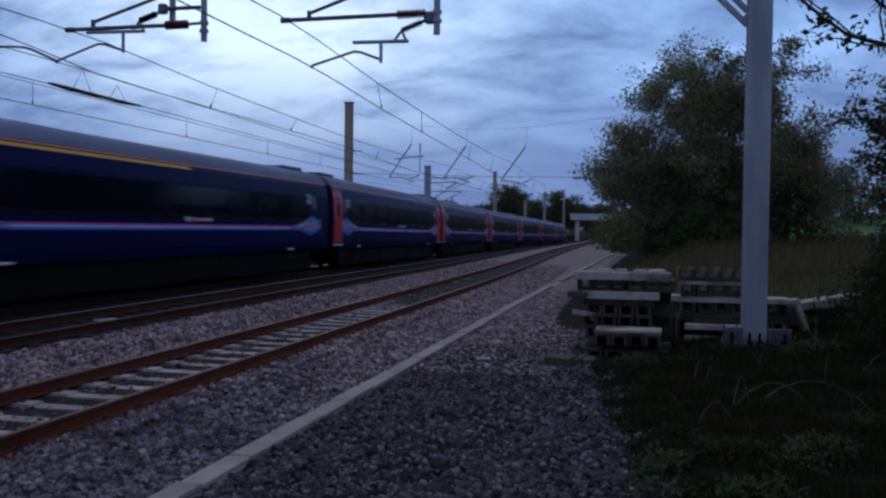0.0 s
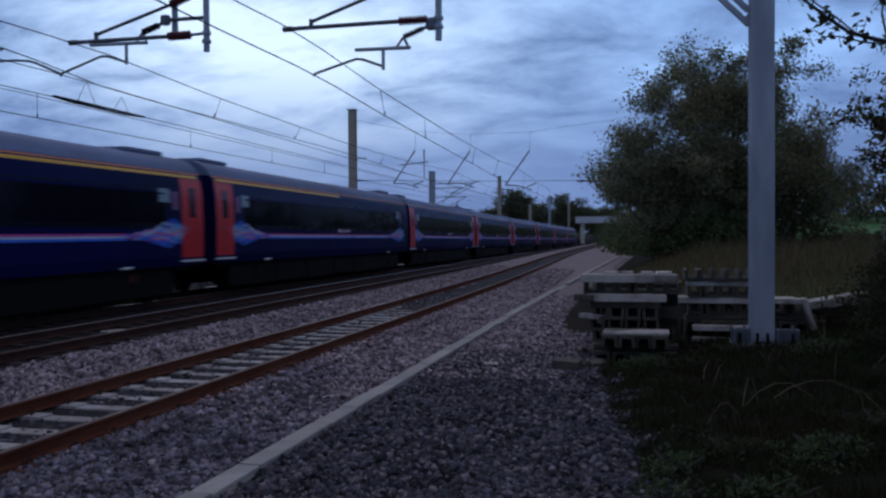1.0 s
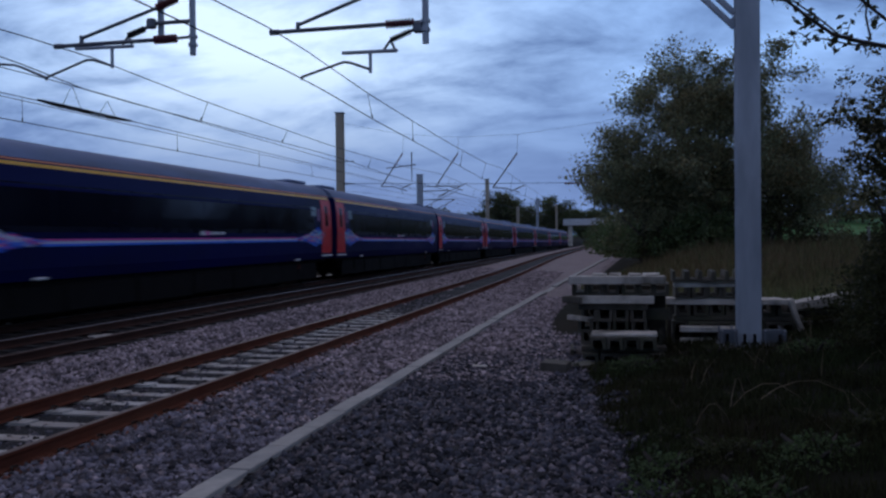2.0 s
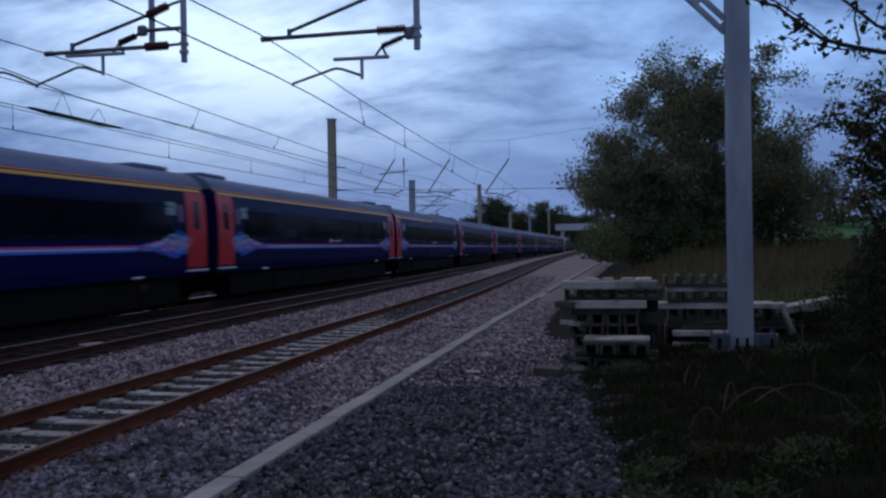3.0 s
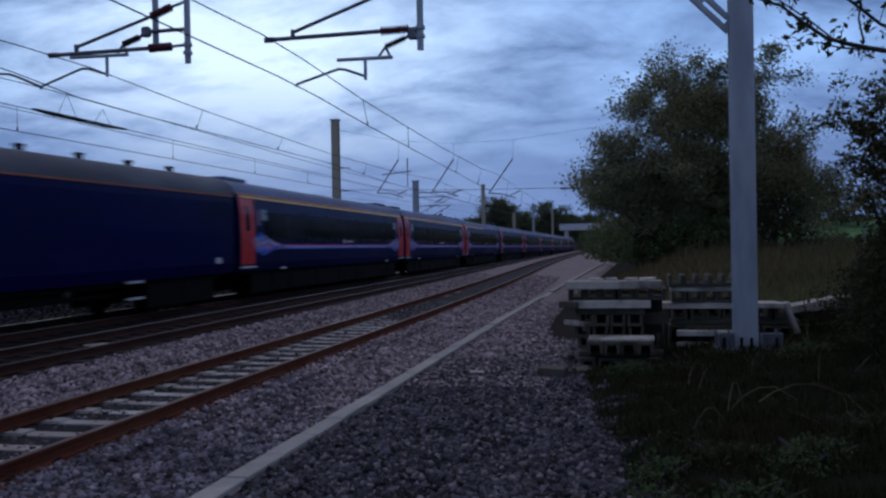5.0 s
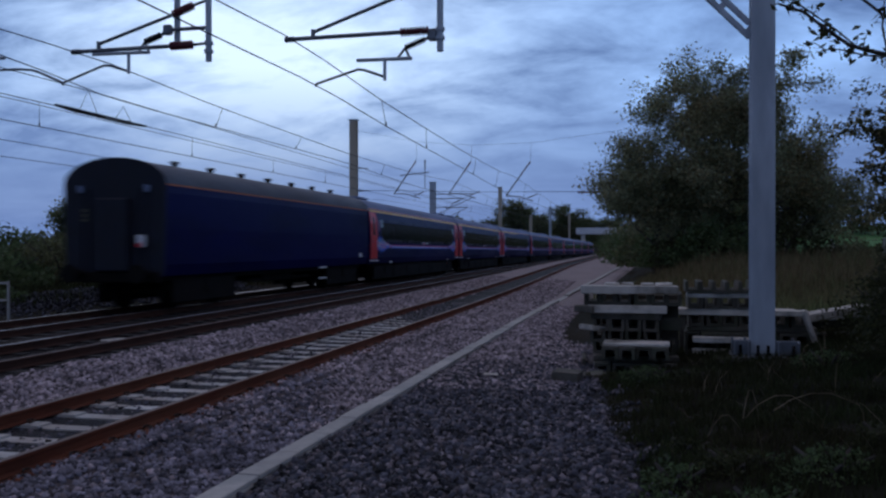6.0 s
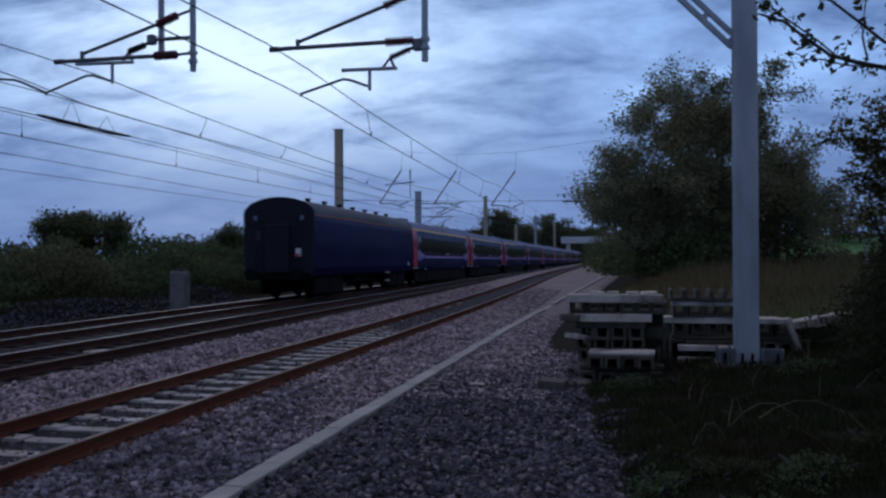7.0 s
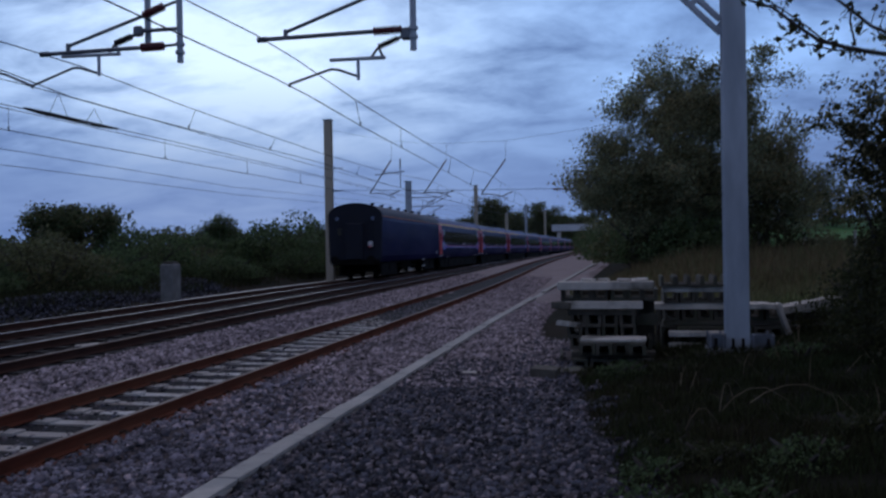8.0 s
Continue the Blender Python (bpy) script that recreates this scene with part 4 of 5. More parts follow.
def cantilever(name, tube_x, tube_end, cat, diag, reg_ins, reg, drop, arm, label):
    """Drop tube with insulated support arm, registration tube and steady arm; every point is (x, z) in the portal's plane."""
    y = PORTAL
    v = lambda p, dy=0.0: (p[0], y + dy, p[1])
    t = thing(name, label, "cantilever", "cantilevers")
    bm = bmesh.new()
    tube(bm, (tube_x, y, tube_end), (tube_x, y, 7.42), 0.062, sides=14)
    for z in (cat[3][1], cat[3][1] - 0.16):
        tube(bm, (tube_x, y, z - 0.03), (tube_x, y, z + 0.03), 0.09, sides=14)
    part("drop_tube", bm, M_GALV, t)
    bm = bmesh.new()
    tube(bm, v(cat[0]), v(cat[1]), 0.042)
    tube(bm, v(cat[2]), v(cat[3]), 0.03)
    tube(bm, v(cat[0], 0), (cat[0][0] + 0.18, y, cat[0][1]), 0.055)
    part("support_tube", bm, M_TUBE, t)
    bm = bmesh.new()
    insulator(bm, v(cat[1]), v(cat[2]))
    part("insulator", bm, M_INSUL, t, "ribbed red-brown porcelain insulator")
    bm = bmesh.new()
    tube(bm, v(diag[0]), v(diag[1]), 0.036)
    tube(bm, v(diag[2]), v(diag[3]), 0.03)
    tube(bm, (diag[0][0], y, cat[0][1] - 0.02), (diag[0][0], y, diag[0][1] + 0.05), 0.045)
    part("tie_tube", bm, M_TUBE, t)
    bm = bmesh.new()
    insulator(bm, v(diag[1]), v(diag[2]))
    part("insulator", bm, M_INSUL, t, "ribbed red-brown porcelain insulator")
    bm = bmesh.new()
    insulator(bm, v(reg_ins[0]), v(reg_ins[1]), 0.07)
    part("insulator", bm, M_BLACK, t, "ribbed black insulator")
    bm = bmesh.new()
    tube(bm, v(reg_ins[1]), v(reg_ins[2]), 0.035)
    box(bm, reg_ins[2][0] - 0.09, reg_ins[2][0] + 0.09, y - 0.07, y + 0.07, reg_ins[2][1] - 0.10, reg_ins[2][1] + 0.10, 0.03)
    tube(bm, (reg_ins[2][0], y, reg_ins[2][1]), (tube_x, y, reg_ins[2][1]), 0.04)
    part("bracket", bm, M_TUBE, t)
    bm = bmesh.new()
    p = reg_ins[0]
    tube(bm, (p[0], y, p[1]), (p[0] - 0.14, y, reg[1][1] + 0.02), 0.025)
    tube(bm, (p[0], y, p[1]), (p[0] + 0.08, y, reg[1][1] + 0.02), 0.025)
    part("clamp", bm, M_TUBE, t)
    bm = bmesh.new()
    tube(bm, v(reg[0]), v(reg[1]), 0.036)
    tube(bm, v(drop[0]), v(drop[1]), 0.034)
    part("registration_tube", bm, M_GALV, t)
    bm = bmesh.new()
    pipe(bm, [v(q) for q in arm], 0.026, 8)
    tube(bm, v(arm[-1]), (arm[-1][0], y, arm[-1][1] - 0.05), 0.03)
    part("steady_arm", bm, M_TUBE, t)
    return t


build_portal()
cantilever("cantilever", -3.84, 5.46, [(-6.91, 5.84), (-4.6, 5.855), (-4.05, 5.86), (-3.86, 5.87)], [(-6.34, 5.95), (-4.62, 6.53), (-4.18, 6.70), (-3.84, 6.81)],
           [(-4.51, 5.56), (-4.13, 5.70), (-3.98, 5.76)], [(-5.46, 5.37), (-4.38, 5.36)], [(-4.91, 5.37), (-4.91, 4.97)],
           [(-4.9, 5.03), (-4.98, 5.06), (-5.30, 5.18), (-5.43, 5.2), (-5.55, 5.17), (-6.28, 4.96)], "grey drop tube with arms holding the near wire")
cantilever("cantilever", -8.53, 5.50, [(-11.6, 5.84), (-9.36, 5.845), (-8.86, 5.85), (-8.58, 5.86)], [(-10.98, 5.97), (-9.30, 6.47), (-8.85, 6.63), (-8.55, 6.71)],
           [(-9.93, 5.96), (-9.56, 6.08), (-9.42, 6.17)], [(-11.12, 5.77), (-9.83, 5.75)], [(-10.3, 5.76), (-10.3, 5.34)],
           [(-10.29, 5.38), (-10.35, 5.40), (-10.72, 5.52), (-10.86, 5.53), (-11.0, 5.49), (-11.81, 5.22)], "grey drop tube with arms holding the middle wire")
t = thing("cantilever", "short grey drop tube with a black bracket", "cantilever", "cantilevers")
bm = bmesh.new()
tube(bm, (-9.27, PORTAL + 0.1, 5.86), (-9.27, PORTAL + 0.1, 7.42), 0.062, sides=14)
part("drop_tube", bm, M_GALV, t)
t = thing("cantilever", "grey drop tube with an arm reaching to the middle wire", "cantilever", "cantilevers")
bm = bmesh.new()
tube(bm, (-16.1, PORTAL, 5.5), (-16.1, PORTAL, 7.42), 0.062, sides=14)
part("drop_tube", bm, M_GALV, t)
bm = bmesh.new()
tube(bm, (-16.1, PORTAL, 5.85), (-13.2, PORTAL, 5.8), 0.036)
tube(bm, (-13.4, PORTAL, 5.8), (-13.4, PORTAL, 5.52), 0.034)
part("registration_tube", bm, M_GALV, t)
bm = bmesh.new()
pipe(bm, [(x, PORTAL, z) for x, z in ((-13.4, 5.55), (-12.9, 5.55), (-12.56, 5.52), (-12.4, 5.47), (-11.81, 5.22))], 0.026, 8)
part("steady_arm", bm, M_TUBE, t)


def wire(bm, f, y0, y1, r, steps=60):
    pipe(bm, [f(y0 + (y1 - y0) * i / steps) for i in range(steps + 1)], r, 5)


SPANS = [-20.0, PORTAL, PORTAL_2, 100.0, 165.0, 230.0, 300.0]


def hung(z_support, sag):
    """Height of a wire that hangs from support to support."""
    def z(y):
        for a, b in zip(SPANS, SPANS[1:]):
            if y <= b:
                t = min(1.0, max(0.0, (y - a) / (b - a)))
                return z_support - sag * 4 * t * (1 - t)
        return z_support
    return z


def along(points):
    """A wire's way through points of (x, y, z); past the last one it keeps beside the line."""
    ys = [p[1] for p in points]

    def at(y):
        if y > ys[-1]:
            x, y0, z = points[-1]
            return (x + bend(y) - bend(y0), y, z + fall(y) - fall(y0))
        return (float(np.interp(y, ys, [p[0] for p in points])), y, float(np.interp(y, ys, [p[2] for p in points])))
    return at


def build_line(label, contact, catenary, droppers):
    """Contact wire, catenary and droppers over one track."""
    t = thing("overhead_wire", label, "overhead wire", "overhead wires")
    low, top = along(contact), along(catenary)
    for name, f in (("contact_wire", low), ("catenary", top)):
        bm = bmesh.new()
        wire(bm, f, -20, 290, 0.012, 150)
        part(name, bm, M_WIRE, t)
    for y in droppers:
        bm = bmesh.new()
        p = Vector(low(y))
        tube(bm, p, top(y), 0.008, sides=4)
        tube(bm, p - Vector((0, 0, 0.01)), p + Vector((0, 0, 0.10)), 0.02, sides=5)
        part("dropper", bm, M_WIRE, t)


build_line("dark copper contact wire hung below a catenary over the near track",
           [(-6.3, -20, 5.0), (-6.3, 9.6, 4.98), (-6.28, 16.1, 4.95), (-6.5, 21.2, 4.84), (-6.85, 31.2, 4.70), (-7.7, 48.5, 4.55), (-8.0, 75, 4.6), (-8.6, 100, 4.7)],
           [(-6.6, -20, 5.5), (-6.6, 5, 5.55), (-6.6, 12, 5.68), (-6.6, 15.9, 5.76), (-6.62, 21.6, 5.47), (-6.75, 30.5, 5.28), (-7.2, 42, 5.35), (-7.5, 48.5, 5.6), (-8.0, 75, 5.1), (-8.6, 100, 5.7)],
           (8.5, 21.3, 26, 35, 42, 54, 62, 70, 80))
build_line("dark copper contact wire hung below a catenary over the middle track",
           [(-11.6, -20, 5.6), (-11.6, 14.4, 5.4), (-11.8, 16.1, 5.22), (-11.65, 18.2, 5.11), (-11.75, 33.2, 5.08), (-11.9, 43, 4.85), (-12.2, 60, 4.8), (-12.9, 100, 4.7)],
           [(-11.45, -20, 5.5), (-11.45, 14.2, 5.78), (-11.45, 16.4, 5.84), (-11.48, 22.1, 5.61), (-11.55, 32.8, 5.39), (-11.8, 43, 5.45), (-11.9, 53, 5.67), (-12.3, 75, 5.2), (-12.9, 100, 5.7)],
           (10, 22.3, 28, 38, 56, 66, 76))
build_line("dark copper contact wire hung below a catenary over the far track",
           [(-14.7, -20, 4.8), (-14.7, 18, 4.8), (-14.75, 29.3, 4.75), (-14.9, 42.2, 4.72), (-15.4, 70, 4.65), (-16.1, 100, 4.6)],
           [(-14.7, -20, 5.4), (-14.7, 18.2, 5.40), (-14.72, 23.7, 5.41), (-14.75, 30, 5.36), (-14.9, 42.2, 5.28), (-15.4, 70, 5.1), (-16.1, 100, 5.4)],
           (19, 26.5, 33, 39, 56, 66, 76))
for points in ([(-12.0, -20, 5.2), (-12.0, 14.9, 5.24), (-11.85, 16.1, 5.22), (-12.03, 17.1, 5.27), (-12.1, 34.4, 4.98), (-12.6, 70, 4.8)],
               [(-17.3, -20, 4.8), (-17.3, 21.5, 4.76), (-17.42, 37.3, 4.54), (-17.6, 60, 4.8), (-18.3, 100, 4.6)],
               [(-17.3, -20, 4.4), (-17.3, 21.5, 4.3), (-17.42, 37.3, 4.21), (-17.6, 60, 4.4), (-18.3, 100, 4.2)],
               [(-14.72, -20, 5.33), (-14.72, 18.2, 5.33), (-14.9, 42.2, 5.2), (-15.4, 70, 5.0)]):
    bm = bmesh.new()
    wire(bm, along(points), -20, 290, 0.010, 130)
    tagged(part("feeder_wire", bm, M_WIRE), "thin dark wire strung along the line", "wire", "feeder wires")

# section insulator in the far wire
t = thing("section_insulator", "slim black section insulator hung in the far wire", "insulator")
bm = bmesh.new()
for dx in (-0.12, 0.12):
    pipe(bm, [(-14.7 + dx * 0.2, 19.6, 5.42), (-14.7 + dx, 20.4, 5.40), (-14.7 + dx, 22.9, 5.38), (-14.7 + dx * 0.2, 23.7, 5.40)], 0.028, 6)
for y in (20.6, 21.6, 22.6):
    tube(bm, (-14.85, y, 5.39), (-14.55, y, 5.39), 0.03)
part("runner", bm, M_BLACK, t)
for y in (20.9, 22.5):
    bm = bmesh.new()
    pipe(bm, [(-14.78, y - 0.25, 5.40), (-14.66, y, 6.0 - 0.12 * (y - 20.9)), (-14.6, y + 0.3, 5.40)], 0.010, 4)
    part("hanger", bm, M_WIRE, t)


def build_mast(x, y, top, w, mat, label, base=-0.8):
    m = thing("line_mast", label, "mast", "line masts")
    bm = bmesh.new()
    h_section(bm, x, y, base, top, w, w * 0.8, 0.03)
    part("column", bm, mat, m)
    bm = bmesh.new()
    box(bm, x - w * 0.62, x + w * 0.62, y - w * 0.5, y + w * 0.5, top + 0.002, top + 0.05)
    part("cap", bm, M_TUBE, m)
    return m


TAN = "tan steel mast beside the line, front light in its colour"
m = build_mast(-16.75, PORTAL_2, 8.95, 0.42, M_MAST_TAN, TAN)
for z in (6.2, 4.9):
    bm = bmesh.new()
    tube(bm, (-16.6, PORTAL_2, z), (-15.9, PORTAL_2, z), 0.025)
    part("stub_arm", bm, M_TUBE, m)
grey = build_mast(-19.3, 77.5, 7.35, 0.50, M_GALV, "grey steel mast carrying several slender arms")
bm = bmesh.new()
for z, l in ((6.3, 3.6), (5.9, 2.6), (5.1, 3.0)):
    tube(bm, (-19.1, 77.5, z), (-19.1 + l, 77.5, z), 0.04)
    tube(bm, (-19.1 + l, 77.5, z), (-19.1 + l * 0.4, 77.5, z - 0.9), 0.03)
tube(bm, (-19.1, 77.5, 4.4), (-15.6, 77.5, 6.0), 0.035)
part("arms", bm, M_TUBE, grey)
build_mast(-19.8, 116.5, 9.3, 0.46, M_MAST_TAN, TAN)
build_mast(-21.6, 160.0, 6.9, 0.5, M_MAST_TAN, TAN)
build_mast(-22.6, 200.0, 10.0, 0.5, M_GALV, "grey steel mast beside the line")
build_mast(-25.2, 275.0, 11.0, 0.6, M_MAST_TAN, TAN)
build_mast(-26.5, 345.0, 11.5, 0.6, M_MAST_TAN, TAN)

# head span at the second support: thin cross wires with slanting arms
span = thing("head_span", "thin cross wires with slanting insulated arms over the tracks", "head span")
bm = bmesh.new()
pipe(bm, [(-16.7, PORTAL_2, 8.4), (-13.0, PORTAL_2, 7.62), (-9.9, PORTAL_2, 7.36), (-6.5, PORTAL_2, 7.4), (-2.0, PORTAL_2, 7.9), (2.0, PORTAL_2, 8.8)], 0.006, 4)
pipe(bm, [(-16.7, PORTAL_2, 4.95), (-9.0, PORTAL_2, 4.75), (2.0, PORTAL_2, 4.62)], 0.012, 4)
part("cross_wire", bm, M_WIRE, span)
for a, b, top in (((-14.33, 4.72), (-13.05, 6.56), 7.6), ((-11.13, 4.69), (-9.89, 6.45), 7.36), ((-7.93, 4.5), (-6.57, 6.37), 7.4)):
    v = lambda p: Vector((p[0], PORTAL_2, p[1]))
    bm = bmesh.new()
    tube(bm, v(a), v(b), 0.035, sides=6)
    pipe(bm, [v(a), v((a[0] + 0.7, a[1] - 0.02)), v((a[0] + 1.5, a[1] - 0.28))], 0.03, 5)
    tube(bm, v((a[0] + 1.2, a[1] - 0.12)), v((a[0] + 1.75, a[1] + 0.1)), 0.03)
    part("slanting_arm", bm, M_TUBE, span)
    bm = bmesh.new()
    insulator(bm, v(a).lerp(v(b), 0.62), v(b), 0.055, 8)
    part("insulator", bm, M_INSUL, span)
    bm = bmesh.new()
    tube(bm, v(b), v((b[0] + 0.05, top)), 0.008, sides=4)
    part("hanger", bm, M_WIRE, span)
bm = bmesh.new()
tube(bm, (-12.53, PORTAL_2, 6.61), (-12.53, PORTAL_2, 5.0), 0.025)
tube(bm, (-12.53, PORTAL_2, 6.61), (-12.53, PORTAL_2, 6.1), 0.04)
tube(bm, (-14.0, PORTAL_2, 5.75), (-12.3, PORTAL_2, 5.9), 0.03)
part("hanging_arm", bm, M_TUBE, span)
bm = bmesh.new()
insulator(bm, (-4.0, PORTAL_2, 4.66), (-2.5, PORTAL_2, 4.63), 0.07, 10)
part("insulator", bm, M_INSUL, span)

# ---------------------------------------------------------------- footbridge far off
bridge = thing("footbridge", "pale concrete footbridge over the line", "bridge")
bm = bmesh.new()
box(bm, -19.3, 6.0, 229, 232, 4.1, 4.55, 0.05)
part("deck", bm, M_WHITE, bridge)
bm = bmesh.new()
for y in (229.05, 231.85):
    box(bm, -19.3, 6.0, y - 0.06, y + 0.06, 4.56, 5.75)
part("parapet", bm, M_WHITE, bridge)
for x in (-17.6, -5.0, 3.0):
    bm = bmesh.new()
    box(bm, x - 0.5, x + 0.5, 229.6, 231.4, -1.2, 4.09, 0.08)
    part("pier", bm, M_CONC, bridge)

# ---------------------------------------------------------------- stacked trough units by the mast


def trough_unit(bm):
    prof = [(-0.135, 0), (0.135, 0), (0.135, 0.2), (0.085, 0.2), (0.075, 0.05), (-0.075, 0.05), (-0.085, 0.2), (-0.135, 0.2)]
    sweep(bm, prof, [(0, -0.46, 0), (0, 0.46, 0)])


def slab(bm):
    box(bm, -0.45, 0.45, -0.19, 0.19, 0, 0.09, 0.012)


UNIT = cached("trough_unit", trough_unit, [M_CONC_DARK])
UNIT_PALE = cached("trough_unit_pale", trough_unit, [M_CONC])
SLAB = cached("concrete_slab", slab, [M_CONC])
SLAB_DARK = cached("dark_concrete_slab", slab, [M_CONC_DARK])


def unit(x, y, z, turn=0.0, over=False, pale=False, tilt=0.0):
    """One U-shaped trough unit; over: lying on its open side."""
    ob = tagged(new("trough_unit", UNIT_PALE if pale else UNIT), ("pale" if pale else "darkened mossy") + " U-shaped concrete trough unit in a stack", "trough unit", "stacked trough units")
    ob.matrix_basis = pose(x + random.uniform(-0.012, 0.012), y + random.uniform(-0.03, 0.03), z + (0.2 if over else 0), 180 if over else 0, tilt, turn + random.uniform(-1.5, 1.5))


def board(x, y, z, length, pale=True, turn=0.0, tilt=0.0, deep=0.38, high=0.1, label="long concrete slab lying on the stack"):
    bm = bmesh.new()
    box(bm, -length / 2, length / 2, -deep / 2, deep / 2, 0, high, 0.012)
    for v in bm.verts:
        v.co += Vector((noise.noise(v.co * 3 + Vector((x, y, z))), noise.noise(v.co * 3 + Vector((9, x, z))), noise.noise(v.co * 3 + Vector((z, 4, y))))) * 0.008
    ob = tagged(part("concrete_slab", bm, M_CONC if pale else M_CONC_DARK), label, "slab", "stacked slabs")
    ob.matrix_basis = pose(x, y, z, 0, tilt, turn)


# the front pile
GZ = -0.35
for i in range(5):
    unit(-0.84 + i * 0.275, 15.95, GZ, over=True)
board(-0.3, 15.9, GZ + 0.2, 1.45, False, 1)
for i in range(4):
    unit(-0.72 + i * 0.28, 15.75, GZ + 0.302, over=True)
board(-0.29, 15.70, GZ + 0.505, 1.12, True, -1, deep=0.5, high=0.05)
for i in range(5):
    unit(-0.92 + i * 0.29, 16.45, GZ + 0.302)
for i in range(4):
    unit(-0.95 + i * 0.3, 16.45, GZ + 0.504, turn=0)
for i in range(4):
    unit(-0.90 + i * 0.28, 16.45, GZ + 0.706)
unit(0.08, 16.40, GZ + 0.72, 78)
board(-0.48, 16.25, GZ + 0.908, 1.22, False, -2, high=0.12, deep=0.5)
board(-0.46, 16.12, GZ + 1.03, 1.36, True, 2, high=0.13, deep=0.5)
for x in (-1.08, -0.78, -0.5, -0.2, 0.1, 0.34):
    unit(x, 16.48, GZ + 1.165, over=False)
board(-0.42, 16.15, GZ + 1.368, 1.68, True, 1.2, high=0.14, deep=0.5)
for k, (x, l) in enumerate(((-0.72, 0.28), (-0.45, 0.2), (-0.1, 0.22), (0.18, 0.3))):
    bm = bmesh.new()
    box(bm, -l / 2, l / 2, -0.06, 0.06, 0, 0.05, 0.015)
    tagged(part("concrete_offcut", bm, M_CONC), "broken pale concrete offcut on top of a stack", "offcut", "offcuts").matrix_basis = pose(x, 16.12 + 0.05 * (k % 2), GZ + 1.51, 0, 0, 25 * k - 40)
board(-1.12, 16.05, GZ + 1.03, 0.40, False, 60, high=0.12, label="short concrete block sticking out of the stack")
board(-1.06, 16.1, GZ + 0.70, 0.34, True, 40, 6, high=0.09, label="short concrete block leaning on the stack")
unit(-1.12, 16.4, GZ, 4)
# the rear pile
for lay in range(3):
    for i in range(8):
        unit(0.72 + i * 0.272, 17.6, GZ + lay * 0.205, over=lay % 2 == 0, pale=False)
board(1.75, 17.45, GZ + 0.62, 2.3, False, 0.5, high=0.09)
for i in range(7):
    unit(0.78 + i * 0.30, 17.7, GZ + 0.712)
board(1.5, 17.42, GZ + 0.916, 2.1, True, 0.6, high=0.12)
board(2.35, 17.2, GZ + 0.93, 0.75, True, -1, high=0.1, deep=0.3)
for i in range(4):
    unit(0.75 + i * 0.29, 17.65, GZ + 1.038)
board(1.18, 17.4, GZ + 1.242, 1.15, True, -0.6, high=0.1)
for i in range(5):
    unit(0.72 + i * 0.235, 17.6, GZ + 1.344)
board(3.3, 17.9, GZ + 0.88, 1.5, True, 14, -9, high=0.14, label="concrete beam tipped up at the end of the stack")
board(3.35, 18.1, GZ + 0.68, 1.3, False, 12, -6, high=0.14, label="mossy concrete beam at the end of the stack")
board(3.2, 18.1, GZ + 0.40, 1.5, False, 10, -3, high=0.14, label="mossy concrete beam at the end of the stack")
board(3.2, 18.1, GZ + 0.15, 1.5, False, 12, 0, high=0.18, label="mossy concrete beam at the end of the stack")
board(2.74, 17.1, GZ + 0.62, 0.9, True, 20, 68, high=0.08, deep=0.12, label="pale plank leaning against the stack")
for x, z, l in ((1.25, 0.42, 1.1), (1.3, 0.2, 1.2), (1.25, 0.0, 1.0)):
    board(x, 16.98, GZ + z + 0.02, l, True, 0.4, high=0.1, deep=0.25)
# dark panels added behind the piles, standing for the shade between the units
board(-0.25, 16.98, GZ, 1.4, False, 0, high=1.3, deep=0.1, label="added dark panel behind the stack, standing for shade")
board(1.5, 18.15, GZ, 2.0, False, 0, high=0.9, deep=0.1, label="added dark panel behind the stack, standing for shade")
# loose slabs on the ground
board(-1.33, 14.1, -0.36, 0.42, False, -8, 2, high=0.26, deep=0.4, label="broken concrete block half sunk in the stones")
board(-0.98, 14.75, -0.38, 0.45, False, 20, -4, high=0.16, label="broken concrete block half sunk in the stones")
board(-2.55, 14.1, -0.205, 0.24, True, 12, 3, 0.12, 0.02, label="pale scrap of board on the stones")
board(-10.68, 16.05, -0.06, 0.6, True, 80, 2, 0.2, 0.03, label="pale scrap of board between the tracks")
board(0.5, 15.3, -0.32, 1.6, False, 4, 1, high=0.1, deep=0.5, label="flat mossy slab in front of the stack")

# concrete post beyond the tracks
t = thing("concrete_stub", "stout concrete stub beyond the far track", "concrete post")
bm = bmesh.new()
box(bm, -18.3, -17.68, 32.3, 32.9, -0.6, 1.22, 0.06)
part("shaft", bm, M_STUB, t)
bm = bmesh.new()
box(bm, -18.2, -17.75, 32.35, 32.85, 1.222, 1.3, 0.05)
part("cap", bm, M_CONC_DARK, t)
t = thing("low_barrier", "low pale barrier with two bars beyond the far track", "barrier")
for x in (-17.25, -18.9):
    bm = bmesh.new()
    box(bm, x - 0.035, x + 0.035, 20.97, 21.03, -0.45, 0.88, 0.008)
    part("post", bm, M_LID, t)
for z in (0.83, 0.36):
    bm = bmesh.new()
    box(bm, -18.86, -17.29, 20.98, 21.02, z - 0.03, z + 0.03, 0.006)
    part("bar", bm, M_LID, t)

# ---------------------------------------------------------------- plants


